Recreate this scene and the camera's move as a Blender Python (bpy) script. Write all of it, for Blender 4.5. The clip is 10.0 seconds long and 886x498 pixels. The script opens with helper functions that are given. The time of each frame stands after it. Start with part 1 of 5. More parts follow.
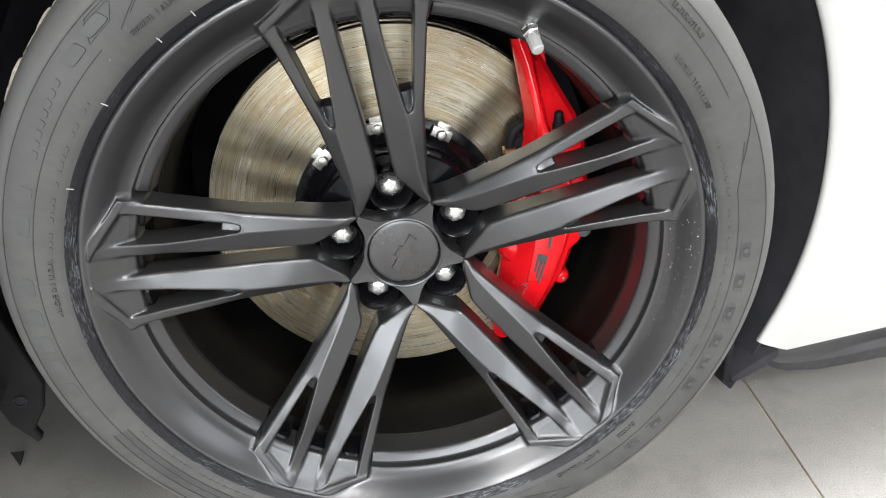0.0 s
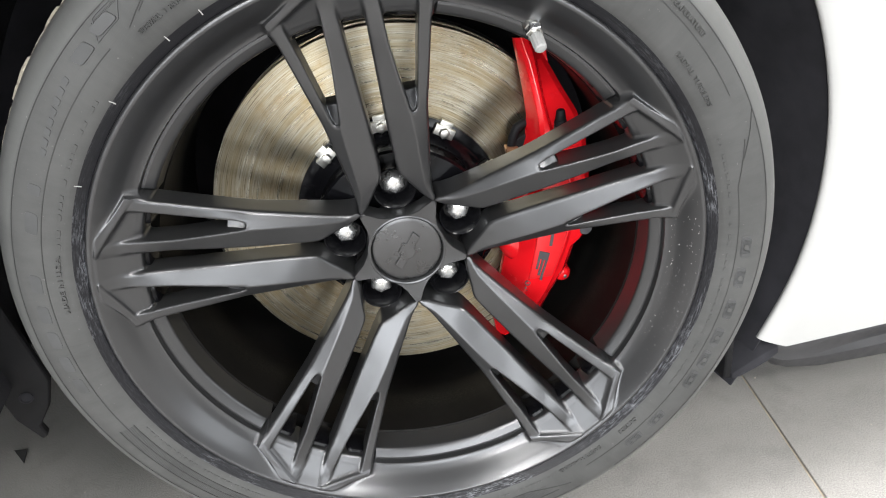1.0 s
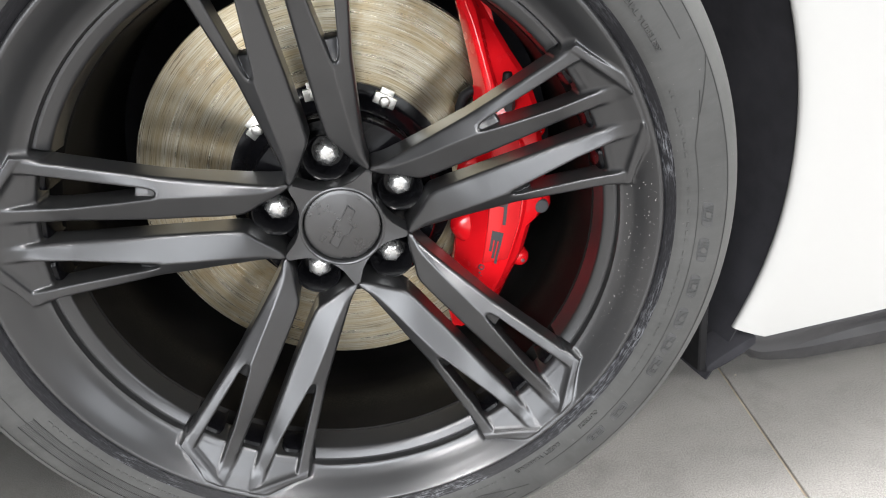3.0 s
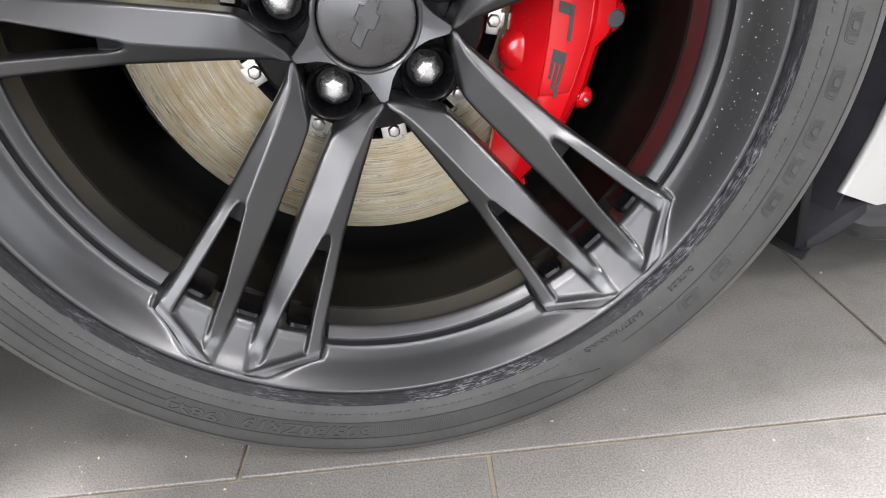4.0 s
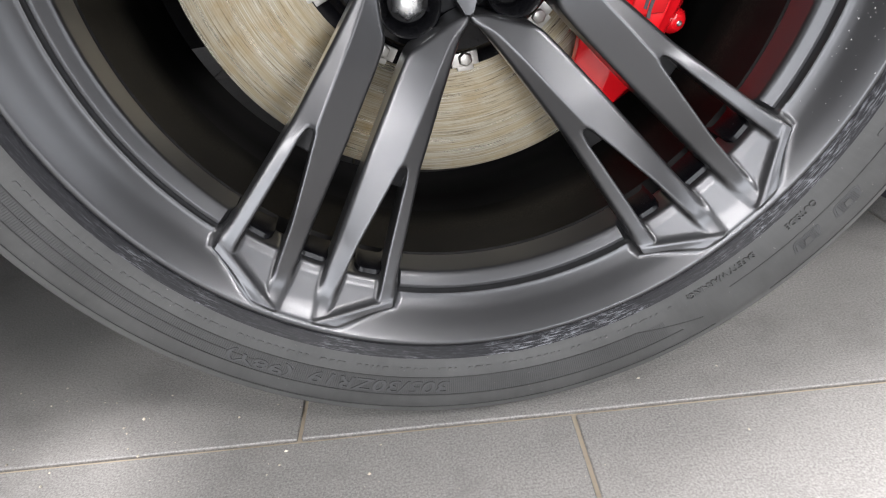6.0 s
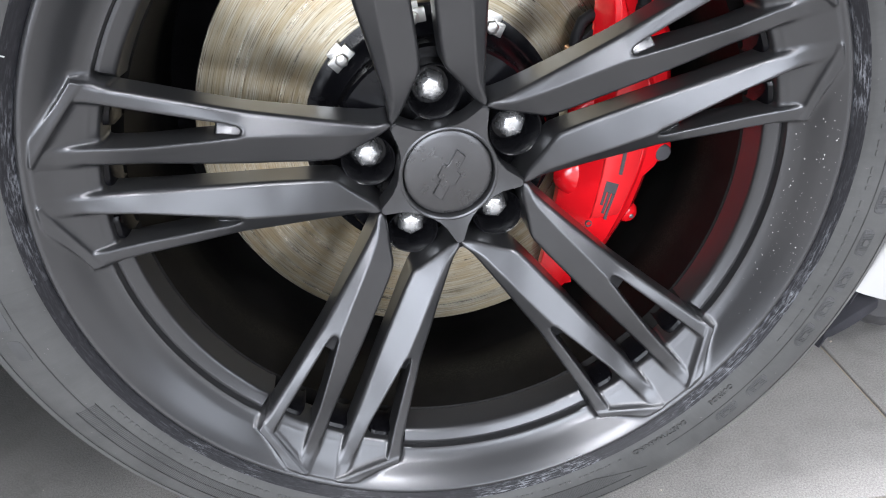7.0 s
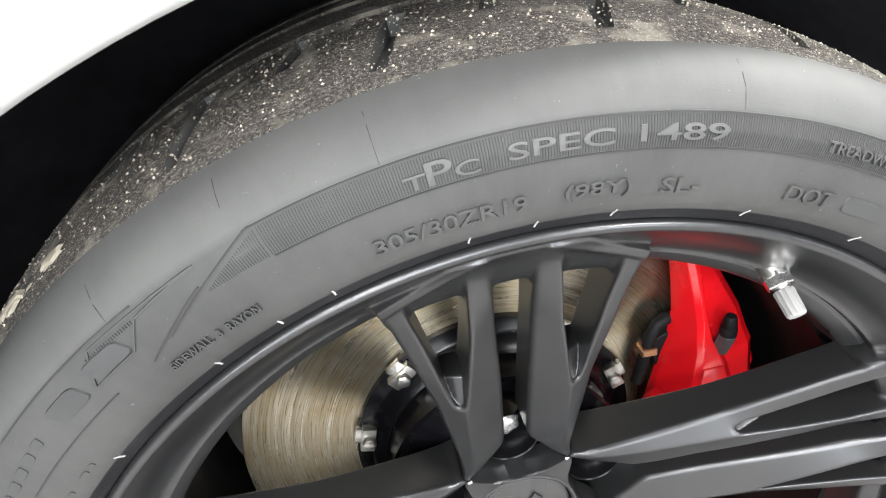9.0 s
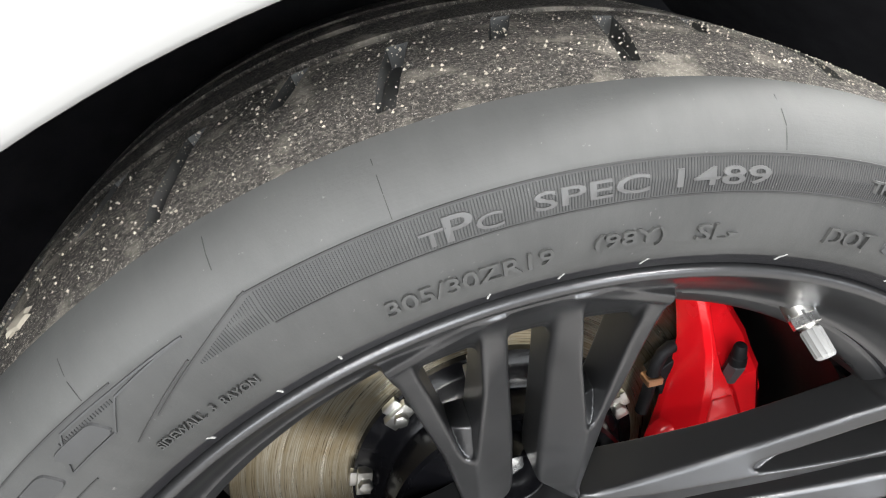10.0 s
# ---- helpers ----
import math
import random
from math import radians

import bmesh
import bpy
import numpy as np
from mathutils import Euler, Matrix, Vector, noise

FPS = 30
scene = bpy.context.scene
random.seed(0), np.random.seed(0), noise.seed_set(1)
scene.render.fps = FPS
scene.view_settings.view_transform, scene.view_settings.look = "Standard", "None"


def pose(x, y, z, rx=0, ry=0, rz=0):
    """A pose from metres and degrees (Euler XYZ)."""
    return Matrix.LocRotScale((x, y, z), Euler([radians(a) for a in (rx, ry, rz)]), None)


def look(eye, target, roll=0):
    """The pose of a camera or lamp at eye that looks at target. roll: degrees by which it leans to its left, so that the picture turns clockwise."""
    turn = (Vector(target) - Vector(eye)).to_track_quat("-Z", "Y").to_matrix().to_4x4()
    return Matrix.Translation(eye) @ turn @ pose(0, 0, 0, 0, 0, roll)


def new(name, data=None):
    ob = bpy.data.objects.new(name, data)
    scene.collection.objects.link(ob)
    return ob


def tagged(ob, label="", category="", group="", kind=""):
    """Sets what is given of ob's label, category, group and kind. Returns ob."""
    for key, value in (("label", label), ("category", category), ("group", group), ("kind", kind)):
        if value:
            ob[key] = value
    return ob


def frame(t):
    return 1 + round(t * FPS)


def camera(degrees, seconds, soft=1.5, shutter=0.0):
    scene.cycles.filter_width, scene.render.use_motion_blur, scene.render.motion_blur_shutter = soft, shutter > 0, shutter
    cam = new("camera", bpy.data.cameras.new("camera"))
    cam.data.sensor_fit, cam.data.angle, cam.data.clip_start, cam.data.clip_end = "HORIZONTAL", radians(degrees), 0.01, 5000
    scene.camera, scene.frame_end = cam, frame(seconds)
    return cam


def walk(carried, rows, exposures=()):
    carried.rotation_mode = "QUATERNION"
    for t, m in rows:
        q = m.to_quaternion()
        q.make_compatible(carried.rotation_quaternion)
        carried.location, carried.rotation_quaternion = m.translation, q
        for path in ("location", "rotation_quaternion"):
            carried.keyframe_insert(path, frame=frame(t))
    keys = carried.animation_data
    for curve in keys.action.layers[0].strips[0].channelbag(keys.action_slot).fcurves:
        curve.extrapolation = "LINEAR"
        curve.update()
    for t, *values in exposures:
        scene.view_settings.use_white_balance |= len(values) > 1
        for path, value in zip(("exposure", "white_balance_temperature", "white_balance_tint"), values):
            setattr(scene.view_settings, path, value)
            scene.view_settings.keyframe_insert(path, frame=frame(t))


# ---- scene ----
cam = camera(70.53, 10.0, soft=1.1)
# seconds, eye and a point looked at in metres, roll in degrees
PATH = [
    (0, (0.0045, -0.4626, 0.6177), (0.0319, -0.0287, 0.3708), -5.62),
    (0.5, (0.0008, -0.4641, 0.6107), (0.0300, -0.0301, 0.3641), -5.58),
    (1, (-0.0001, -0.4677, 0.6181), (0.0283, -0.0338, 0.3711), -5.63),
    (1.5, (-0.0029, -0.4627, 0.6052), (0.0262, -0.0284, 0.3591), -5.56),
    (2, (-0.0061, -0.4557, 0.5959), (0.0213, -0.0218, 0.3489), -5.57),
    (2.2, (-0.0090, -0.4528, 0.5942), (0.0195, -0.0186, 0.3479), -5.51),
    (3.3, (0.0630, -0.4445, 0.5078), (0.0952, -0.0014, 0.2785), -5.98),
    (3.5, (0.0559, -0.4293, 0.4670), (0.0908, 0.0133, 0.2369), -5.69),
    (4, (-0.0002, -0.3892, 0.3809), (0.0352, 0.0502, 0.1451), -5.58),
    (4.5, (-0.0465, -0.3467, 0.3126), (-0.0149, 0.0871, 0.0660), -5.79),
    (5, (-0.0620, -0.3402, 0.2986), (-0.0311, 0.0884, 0.0430), -5.80),
    (5.2, (-0.0623, -0.3405, 0.2992), (-0.0320, 0.0869, 0.0415), -5.79),
    (6.3, (-0.0568, -0.3677, 0.3808), (-0.0210, 0.0658, 0.1343), -5.87),
    (6.5, (-0.0599, -0.3750, 0.4214), (-0.0155, 0.0567, 0.1731), -5.37),
    (7, (-0.0507, -0.3696, 0.5165), (-0.0094, 0.0573, 0.2596), -5.35),
    (7.5, (-0.0489, -0.3372, 0.6040), (-0.0054, 0.0842, 0.3385), -5.34),
    (8, (-0.0620, -0.2980, 0.6591), (-0.0159, 0.1230, 0.3933), -5.37),
    (8.5, (-0.0791, -0.2611, 0.6808), (-0.0295, 0.1662, 0.4260), -5.23),
    (9, (-0.0752, -0.2215, 0.6958), (-0.0194, 0.2111, 0.4514), -5.13),
    (9.5, (-0.0787, -0.1972, 0.6986), (-0.0120, 0.2355, 0.4571), -5.19),
    (10, (-0.0827, -0.1928, 0.7009), (-0.0087, 0.2390, 0.4599), -5.06),
]
walk(cam, [(t, look(eye, target, roll)) for t, eye, target, roll in PATH],
     exposures=[(0.0, 0.60, 6500, 10), (2.2, 0.58, 6500, 10), (3.5, 0.36, 6500, 12), (4.5, 0.26, 6500, 14), (5.2, 0.24, 6500, 14), (6.5, 0.46, 6250, 13), (7.5, 0.70, 6000, 13), (8.5, 1.02, 6300, 11), (9.0, 1.00, 6450, 10), (10.0, 0.76, 6450, 10)])

HUB = 0.3238            # height of the wheel's axis
SPOKE_A = 94.5          # degrees, first spoke, seen from outside
CAR_TURN = math.degrees(math.atan(0.2114))   # the front wheel is steered: the body's side is turned by this
CAR_OFF = -0.0226

# ---- world and lights ----
world = bpy.data.worlds.new("showroom_world")
scene.world = world
world.use_nodes = True
world.node_tree.nodes["Background"].inputs[0].default_value = (0.9, 0.95, 1.0, 1)
world.node_tree.nodes["Background"].inputs[1].default_value = 1.0

LAMPS = [(x, y + 0.2114 * x, watts) for y, watts in ((0.36, 170.0), (-1.4, 24.0), (-2.9, 92.0)) for x in (-1.75, 2.05)]
LAMP_Z = 2.9
for lx, ly, watts in LAMPS:
    ld = bpy.data.lights.new("panel_light", "AREA")
    ld.shape, ld.size, ld.size_y, ld.energy, ld.color = "RECTANGLE", 1.18, 0.58, watts, (1.0, 0.985, 0.96)
    new("panel_light", ld).matrix_world = pose(lx, ly, LAMP_Z - 0.02)

# added daylight from unseen windows behind the camera and at its side, for reflections
for place, aim, wide, power in (((-3.0, -4.1, 1.55), (-3.0, 0, 1.55), 1.2, 50.0), ((-0.675, -4.1, 1.55), (-0.675, 0, 1.55), 1.95, 90.0), ((2.0, -4.1, 1.55), (2.0, 0, 1.55), 1.2, 50.0), ((6.28, -2.1, 1.55), (0, -2.1, 1.55), 2.9, 42.0)):
    ld = bpy.data.lights.new("added_window_light", "AREA")
    ld.shape, ld.size, ld.size_y, ld.energy, ld.color = "RECTANGLE", wide, 2.4, power, (0.95, 0.98, 1.0)
    new("added_window_light", ld).matrix_world = look(place, aim)

# ---- materials ----
def material(name):
    m = bpy.data.materials.new(name)
    m.use_nodes = True
    return m, m.node_tree.nodes, m.node_tree.links, m.node_tree.nodes["Principled BSDF"]


def tex_noise(nodes, links, vec, scale, detail=4.0, rough=0.55):
    n = nodes.new("ShaderNodeTexNoise")
    n.inputs["Scale"].default_value, n.inputs["Detail"].default_value, n.inputs["Roughness"].default_value = scale, detail, rough
    if vec is not None:
        links.new(vec, n.inputs["Vector"])
    return n.outputs["Fac"]


def ramp(nodes, links, fac, stops):
    r = nodes.new("ShaderNodeValToRGB")
    while len(r.color_ramp.elements) < len(stops):
        r.color_ramp.elements.new(0.5)
    for e, (p, c) in zip(r.color_ramp.elements, stops):
        e.position, e.color = p, (*c, 1) if len(c) == 3 else c
    links.new(fac, r.inputs[0])
    return r.outputs[0]


def mix(nodes, links, fac, a, b, mode="MIX"):
    n = nodes.new("ShaderNodeMix")
    n.data_type, n.blend_type = "RGBA", mode
    for sock, val in ((n.inputs[0], fac), (n.inputs[6], a), (n.inputs[7], b)):
        if hasattr(val, "is_linked"):
            links.new(val, sock)
        else:
            sock.default_value = val if isinstance(val, float) else (*val, 1)
    return n.outputs[2]


def math_node(nodes, links, op, a, b=None, c=None):
    n = nodes.new("ShaderNodeMath")
    n.operation = op
    for sock, val in zip(n.inputs, (a, b, c)):
        if val is None:
            continue
        if hasattr(val, "is_linked"):
            links.new(val, sock)
        else:
            sock.default_value = val
    return n.outputs[0]


def bump(nodes, links, bsdf, height, strength, distance):
    b = nodes.new("ShaderNodeBump")
    b.inputs["Strength"].default_value, b.inputs["Distance"].default_value = strength, distance
    links.new(height, b.inputs["Height"])
    links.new(b.outputs[0], bsdf.inputs["Normal"])


def coords(nodes):
    return nodes.new("ShaderNodeTexCoord").outputs["Object"]


def polar(nodes, links):
    """Radius, angle (radians) and depth about the wheel's axis, from object coordinates with the origin on the axis."""
    s = nodes.new("ShaderNodeSeparateXYZ")
    links.new(coords(nodes), s.inputs[0])
    x, y, z = s.outputs
    rr = math_node(nodes, links, "SQRT", math_node(nodes, links, "ADD", math_node(nodes, links, "MULTIPLY", x, x), math_node(nodes, links, "MULTIPLY", z, z)))
    an = math_node(nodes, links, "ARCTAN2", z, x)
    return rr, an, y


def combine(nodes, links, a, b, c):
    n = nodes.new("ShaderNodeCombineXYZ")
    for sock, val in zip(n.inputs, (a, b, c)):
        if hasattr(val, "is_linked"):
            links.new(val, sock)
        else:
            sock.default_value = val
    return n.outputs[0]


def plain(name, color, rough, metal=0.0, grain=0.0, scale=400.0, coat=0.0, vary=0.12, spread=0.08):
    m, nodes, links, b = material(name)
    v = coords(nodes)
    f = tex_noise(nodes, links, v, scale * 0.06, 5)
    lo, hi = tuple(c * (1 - vary) for c in color), tuple(min(1, c * (1 + vary)) for c in color)
    links.new(ramp(nodes, links, f, [(0.3, lo), (0.7, hi)]), b.inputs["Base Color"])
    rf = ramp(nodes, links, tex_noise(nodes, links, v, scale * 0.2, 4), [(0.3, (max(0.02, rough - spread),) * 3), (0.7, (min(1, rough + spread),) * 3)])
    links.new(rf, b.inputs["Roughness"])
    b.inputs["Metallic"].default_value, b.inputs["Coat Weight"].default_value = metal, coat
    b.inputs["Coat Roughness"].default_value = 0.12 if coat else 0.0
    if grain:
        bump(nodes, links, b, tex_noise(nodes, links, v, scale * 4, 3), grain, 0.0004)
    return m


M_WHEEL = plain("satin_black_paint", (0.078, 0.079, 0.082), 0.29, metal=0.78, scale=40, vary=0.05, spread=0.02, coat=0.1)
M_CAP = plain("satin_black_cap", (0.09, 0.09, 0.092), 0.3, metal=0.8, grain=0.05, scale=300)
M_DARK = plain("black_plastic", (0.007, 0.007, 0.008), 0.6, grain=0.15, scale=300, vary=0.3)
M_LINER = plain("black_liner_felt", (0.023, 0.023, 0.027), 0.9, grain=0.4, scale=300, vary=0.3)
M_HAT = plain("black_coated_hat", (0.004, 0.004, 0.005), 0.22, grain=0.02, scale=300)
M_SEAT = plain("gloss_black_pocket", (0.005, 0.005, 0.006), 0.2, scale=300, vary=0.1, spread=0.03)
M_CHROME = plain("polished_steel", (0.70, 0.70, 0.69), 0.24, metal=1.0, grain=0.05, scale=500, vary=0.06)
M_STEEL = plain("zinc_steel", (0.62, 0.61, 0.58), 0.34, metal=1.0, grain=0.1, scale=500)
M_COPPER = plain("copper_clip", (0.45, 0.25, 0.14), 0.4, metal=0.9, scale=500)
M_VALVE = plain("grey_plastic_cap", (0.30, 0.30, 0.295), 0.45, grain=0.1, scale=500)
M_RED = plain("red_lacquer", (0.80, 0.008, 0.014), 0.22, grain=0.03, scale=200, coat=1.0, vary=0.06)
M_REDPANEL = plain("red_lacquer_face", (0.78, 0.02, 0.025), 0.4, grain=0.03, scale=200, coat=0.3, vary=0.05)
M_GRAPHITE = plain("graphite_print", (0.06, 0.06, 0.065), 0.5, scale=300)
M_WHITE = plain("white_paint", (0.415, 0.415, 0.41), 0.22, scale=20, coat=0.5, vary=0.01, spread=0.03)
M_WALL = plain("pale_grey_wall", (0.30, 0.30, 0.305), 0.8, grain=0.1, scale=30, vary=0.03)
M_CEIL = plain("ceiling_paint", (0.3, 0.3, 0.3), 0.85, scale=30, vary=0.03)
M_NUT = plain("brushed_lug_steel", (0.66, 0.66, 0.655), 0.27, metal=0.8, grain=0.05, scale=500, vary=0.05)
M_LETTER = plain("rubbed_rubber_letters", (0.076, 0.076, 0.076), 0.55, scale=400, vary=0.15)
# darker than the sidewall: shade between the ribs is put into this colour
M_SERR = plain("shade_darkened_serration", (0.034, 0.0345, 0.035), 0.75, scale=400, vary=0.2)
M_BLOCK = plain("raised_rubber", (0.046, 0.047, 0.048), 0.6, scale=400, vary=0.2)
M_GROOVE = plain("dark_moulding_line", (0.030, 0.030, 0.030), 0.7, scale=400, vary=0.2)
M_MUD = plain("dried_mud", (0.40, 0.36, 0.29), 0.9, grain=0.5, scale=400, vary=0.25)
M_GRIT = plain("pale_grit", (0.5, 0.45, 0.37), 0.8, scale=900, vary=0.4)
M_WEAR = plain("pale_rubber_tick", (0.45, 0.45, 0.44), 0.7, scale=900, vary=0.2)


def rubber():
    m, nodes, links, b = material("tyre_rubber")
    rr, an, y = polar(nodes, links)
    v = coords(nodes)
    cloud = tex_noise(nodes, links, v, 22, 5)
    col = ramp(nodes, links, cloud, [(0.25, (0.030, 0.031, 0.031)), (0.75, (0.060, 0.061, 0.0605))])
    # radial scuffs and dusty film
    st = tex_noise(nodes, links, combine(nodes, links, math_node(nodes, links, "MULTIPLY", an, 40.0), math_node(nodes, links, "MULTIPLY", rr, 30.0), 0.0), 1.0, 5, 0.7)
    col = mix(nodes, links, math_node(nodes, links, "MULTIPLY", st, 0.25), col, (0.13, 0.128, 0.122))
    # dusty film on the rubbed shoulder outside the moulded lines
    film = ramp(nodes, links, math_node(nodes, links, "MULTIPLY", math_node(nodes, links, "SUBTRACT", rr, 0.3025), 160.0), [(0.1, (0, 0, 0)), (0.6, (1, 1, 1))])
    patchy = math_node(nodes, links, "ADD", 0.12, math_node(nodes, links, "MULTIPLY", tex_noise(nodes, links, v, 14, 5, 0.65), 0.36))
    col = mix(nodes, links, math_node(nodes, links, "MULTIPLY", film, patchy), col, (0.145, 0.147, 0.143))
    speck = ramp(nodes, links, tex_noise(nodes, links, v, 420, 3, 0.6), [(0.70, (0, 0, 0)), (0.76, (1, 1, 1))])
    col = mix(nodes, links, math_node(nodes, links, "MULTIPLY", speck, 0.35), col, (0.26, 0.255, 0.245))
    # shiny dark bead strip with dried soap streaks
    bead = math_node(nodes, links, "LESS_THAN", rr, 0.2654)
    def streaks(turns, across, shift, detail):
        return tex_noise(nodes, links, combine(nodes, links, math_node(nodes, links, "MULTIPLY", an, turns), math_node(nodes, links, "MULTIPLY", rr, across), shift), 1.0, detail, 0.7)
    streak = streaks(26.0, 1300.0, 0.0, 6)
    scuff = streaks(30.0, 500.0, 5.0, 8)
    patch = streaks(2.3, 30.0, 3.3, 4)
    lines = ramp(nodes, links, streak, [(0.50, (0, 0, 0)), (0.60, (1, 1, 1))])
    blots = ramp(nodes, links, scuff, [(0.54, (0, 0, 0)), (0.66, (1, 1, 1))])
    low = ramp(nodes, links, math_node(nodes, links, "SINE", an), [(0.30, (1, 1, 1)), (0.80, (0.06, 0.06, 0.06))])
    soap = math_node(nodes, links, "MULTIPLY", math_node(nodes, links, "MAXIMUM", math_node(nodes, links, "MULTIPLY", lines, 0.55), math_node(nodes, links, "MULTIPLY", blots, 0.7)), ramp(nodes, links, patch, [(0.46, (0.08, 0.08, 0.08)), (0.58, (1, 1, 1))]))
    beadcol = mix(nodes, links, math_node(nodes, links, "MULTIPLY", soap, low), (0.014, 0.014, 0.016), (0.27, 0.28, 0.305))
    col = mix(nodes, links, bead, col, beadcol)
    links.new(col, b.inputs["Base Color"])
    rough = math_node(nodes, links, "SUBTRACT", 0.62, math_node(nodes, links, "MULTIPLY", bead, 0.22))
    links.new(rough, b.inputs["Roughness"])
    links.new(math_node(nodes, links, "SUBTRACT", 0.36, math_node(nodes, links, "MULTIPLY", bead, 0.2)), b.inputs["Specular IOR Level"])
    # fine moulding lines and grain
    h = math_node(nodes, links, "ADD", math_node(nodes, links, "MULTIPLY", tex_noise(nodes, links, v, 900, 3), 0.35), math_node(nodes, links, "MULTIPLY", streak, 0.5))
    bump(nodes, links, b, h, 0.25, 0.0006)
    return m


def tread_rubber():
    m, nodes, links, b = material("dusty_tread")
    v = coords(nodes)
    big = tex_noise(nodes, links, v, 38, 4)
    fine = tex_noise(nodes, links, v, 620, 6, 0.82)
    speck = tex_noise(nodes, links, v, 1500, 2)
    col = ramp(nodes, links, fine, [(0.40, (0.026, 0.024, 0.022)), (0.54, (0.10, 0.090, 0.078)), (0.68, (0.52, 0.47, 0.41))])
    mud = ramp(nodes, links, big, [(0.54, (0, 0, 0)), (0.66, (1, 1, 1))])
    col = mix(nodes, links, math_node(nodes, links, "MULTIPLY", mud, 0.5), col, (0.46, 0.42, 0.35))
    col = mix(nodes, links, ramp(nodes, links, speck, [(0.66, (0, 0, 0)), (0.70, (1, 1, 1))]), col, (0.62, 0.58, 0.52))
    links.new(col, b.inputs["Base Color"])
    b.inputs["Roughness"].default_value = 0.85
    bump(nodes, links, b, math_node(nodes, links, "ADD", fine, math_node(nodes, links, "MULTIPLY", big, 0.6)), 0.8, 0.0015)
    return m


def rotor():
    m, nodes, links, b = material("worn_rotor_steel")
    rr, an, y = polar(nodes, links)
    v = coords(nodes)

    def rings(turns, across, depth, detail, rough):
        return tex_noise(nodes, links, combine(nodes, links, math_node(nodes, links, "MULTIPLY", an, turns), math_node(nodes, links, "MULTIPLY", rr, across), depth), 1.0, detail, rough)
    fine = rings(1.6, 1500.0, 0.0, 4, 0.6)
    wide = rings(1.3, 170.0, 4.0, 5, 0.62)
    cut = rings(4.2, 900.0, 7.0, 4, 0.66)
    blot = tex_noise(nodes, links, v, 17, 6, 0.66)
    spot = tex_noise(nodes, links, v, 70, 5, 0.7)
    col = ramp(nodes, links, fine, [(0.34, (0.27, 0.238, 0.170)), (0.50, (0.39, 0.357, 0.280)), (0.66, (0.55, 0.52, 0.45))])
    col = mix(nodes, links, math_node(nodes, links, "MULTIPLY", ramp(nodes, links, wide, [(0.42, (0, 0, 0)), (0.62, (1, 1, 1))]), 0.45), col, (0.31, 0.235, 0.11))
    # rust film in patches, gnawed by fine pits
    film = math_node(nodes, links, "MULTIPLY", ramp(nodes, links, blot, [(0.46, (0, 0, 0)), (0.66, (1, 1, 1))]), ramp(nodes, links, spot, [(0.40, (0.15, 0.15, 0.15)), (0.60, (1, 1, 1))]))
    col = mix(nodes, links, math_node(nodes, links, "MULTIPLY", film, 0.55), col, (0.28, 0.19, 0.075))
    col = mix(nodes, links, math_node(nodes, links, "MULTIPLY", ramp(nodes, links, cut, [(0.56, (0, 0, 0)), (0.64, (1, 1, 1))]), 0.72), col, (0.085, 0.06, 0.03))
    links.new(col, b.inputs["Base Color"])
    b.inputs["Metallic"].default_value = 0.95
    links.new(ramp(nodes, links, wide, [(0.3, (0.24,) * 3), (0.7, (0.38,) * 3)]), b.inputs["Roughness"])
    b.inputs["Anisotropic"].default_value, b.inputs["Anisotropic Rotation"].default_value = 0.8, 0.25
    t = nodes.new("ShaderNodeTangent")
    t.direction_type, t.axis = "RADIAL", "Y"
    links.new(t.outputs[0], b.inputs["Tangent"])
    bump(nodes, links, b, math_node(nodes, links, "ADD", fine, math_node(nodes, links, "MULTIPLY", blot, 0.4)), 0.16, 0.0004)
    return m


def barrel_metal():
    m, nodes, links, b = material("dusty_shaded_barrel_paint")
    rr, an, y = polar(nodes, links)
    v = coords(nodes)
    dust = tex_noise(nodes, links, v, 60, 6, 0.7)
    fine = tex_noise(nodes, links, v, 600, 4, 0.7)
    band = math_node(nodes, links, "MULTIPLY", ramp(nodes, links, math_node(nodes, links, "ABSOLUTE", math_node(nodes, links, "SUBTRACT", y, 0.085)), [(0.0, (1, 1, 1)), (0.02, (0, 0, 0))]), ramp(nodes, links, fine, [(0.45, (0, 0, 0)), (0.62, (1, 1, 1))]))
    # near-black base: shade deep inside the rim is put into the paint colour
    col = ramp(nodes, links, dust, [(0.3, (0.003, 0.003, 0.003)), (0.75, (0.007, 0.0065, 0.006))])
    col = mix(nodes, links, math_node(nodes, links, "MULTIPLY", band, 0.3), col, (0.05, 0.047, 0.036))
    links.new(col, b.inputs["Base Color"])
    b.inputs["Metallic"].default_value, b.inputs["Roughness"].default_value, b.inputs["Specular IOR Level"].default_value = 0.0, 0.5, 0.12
    return m


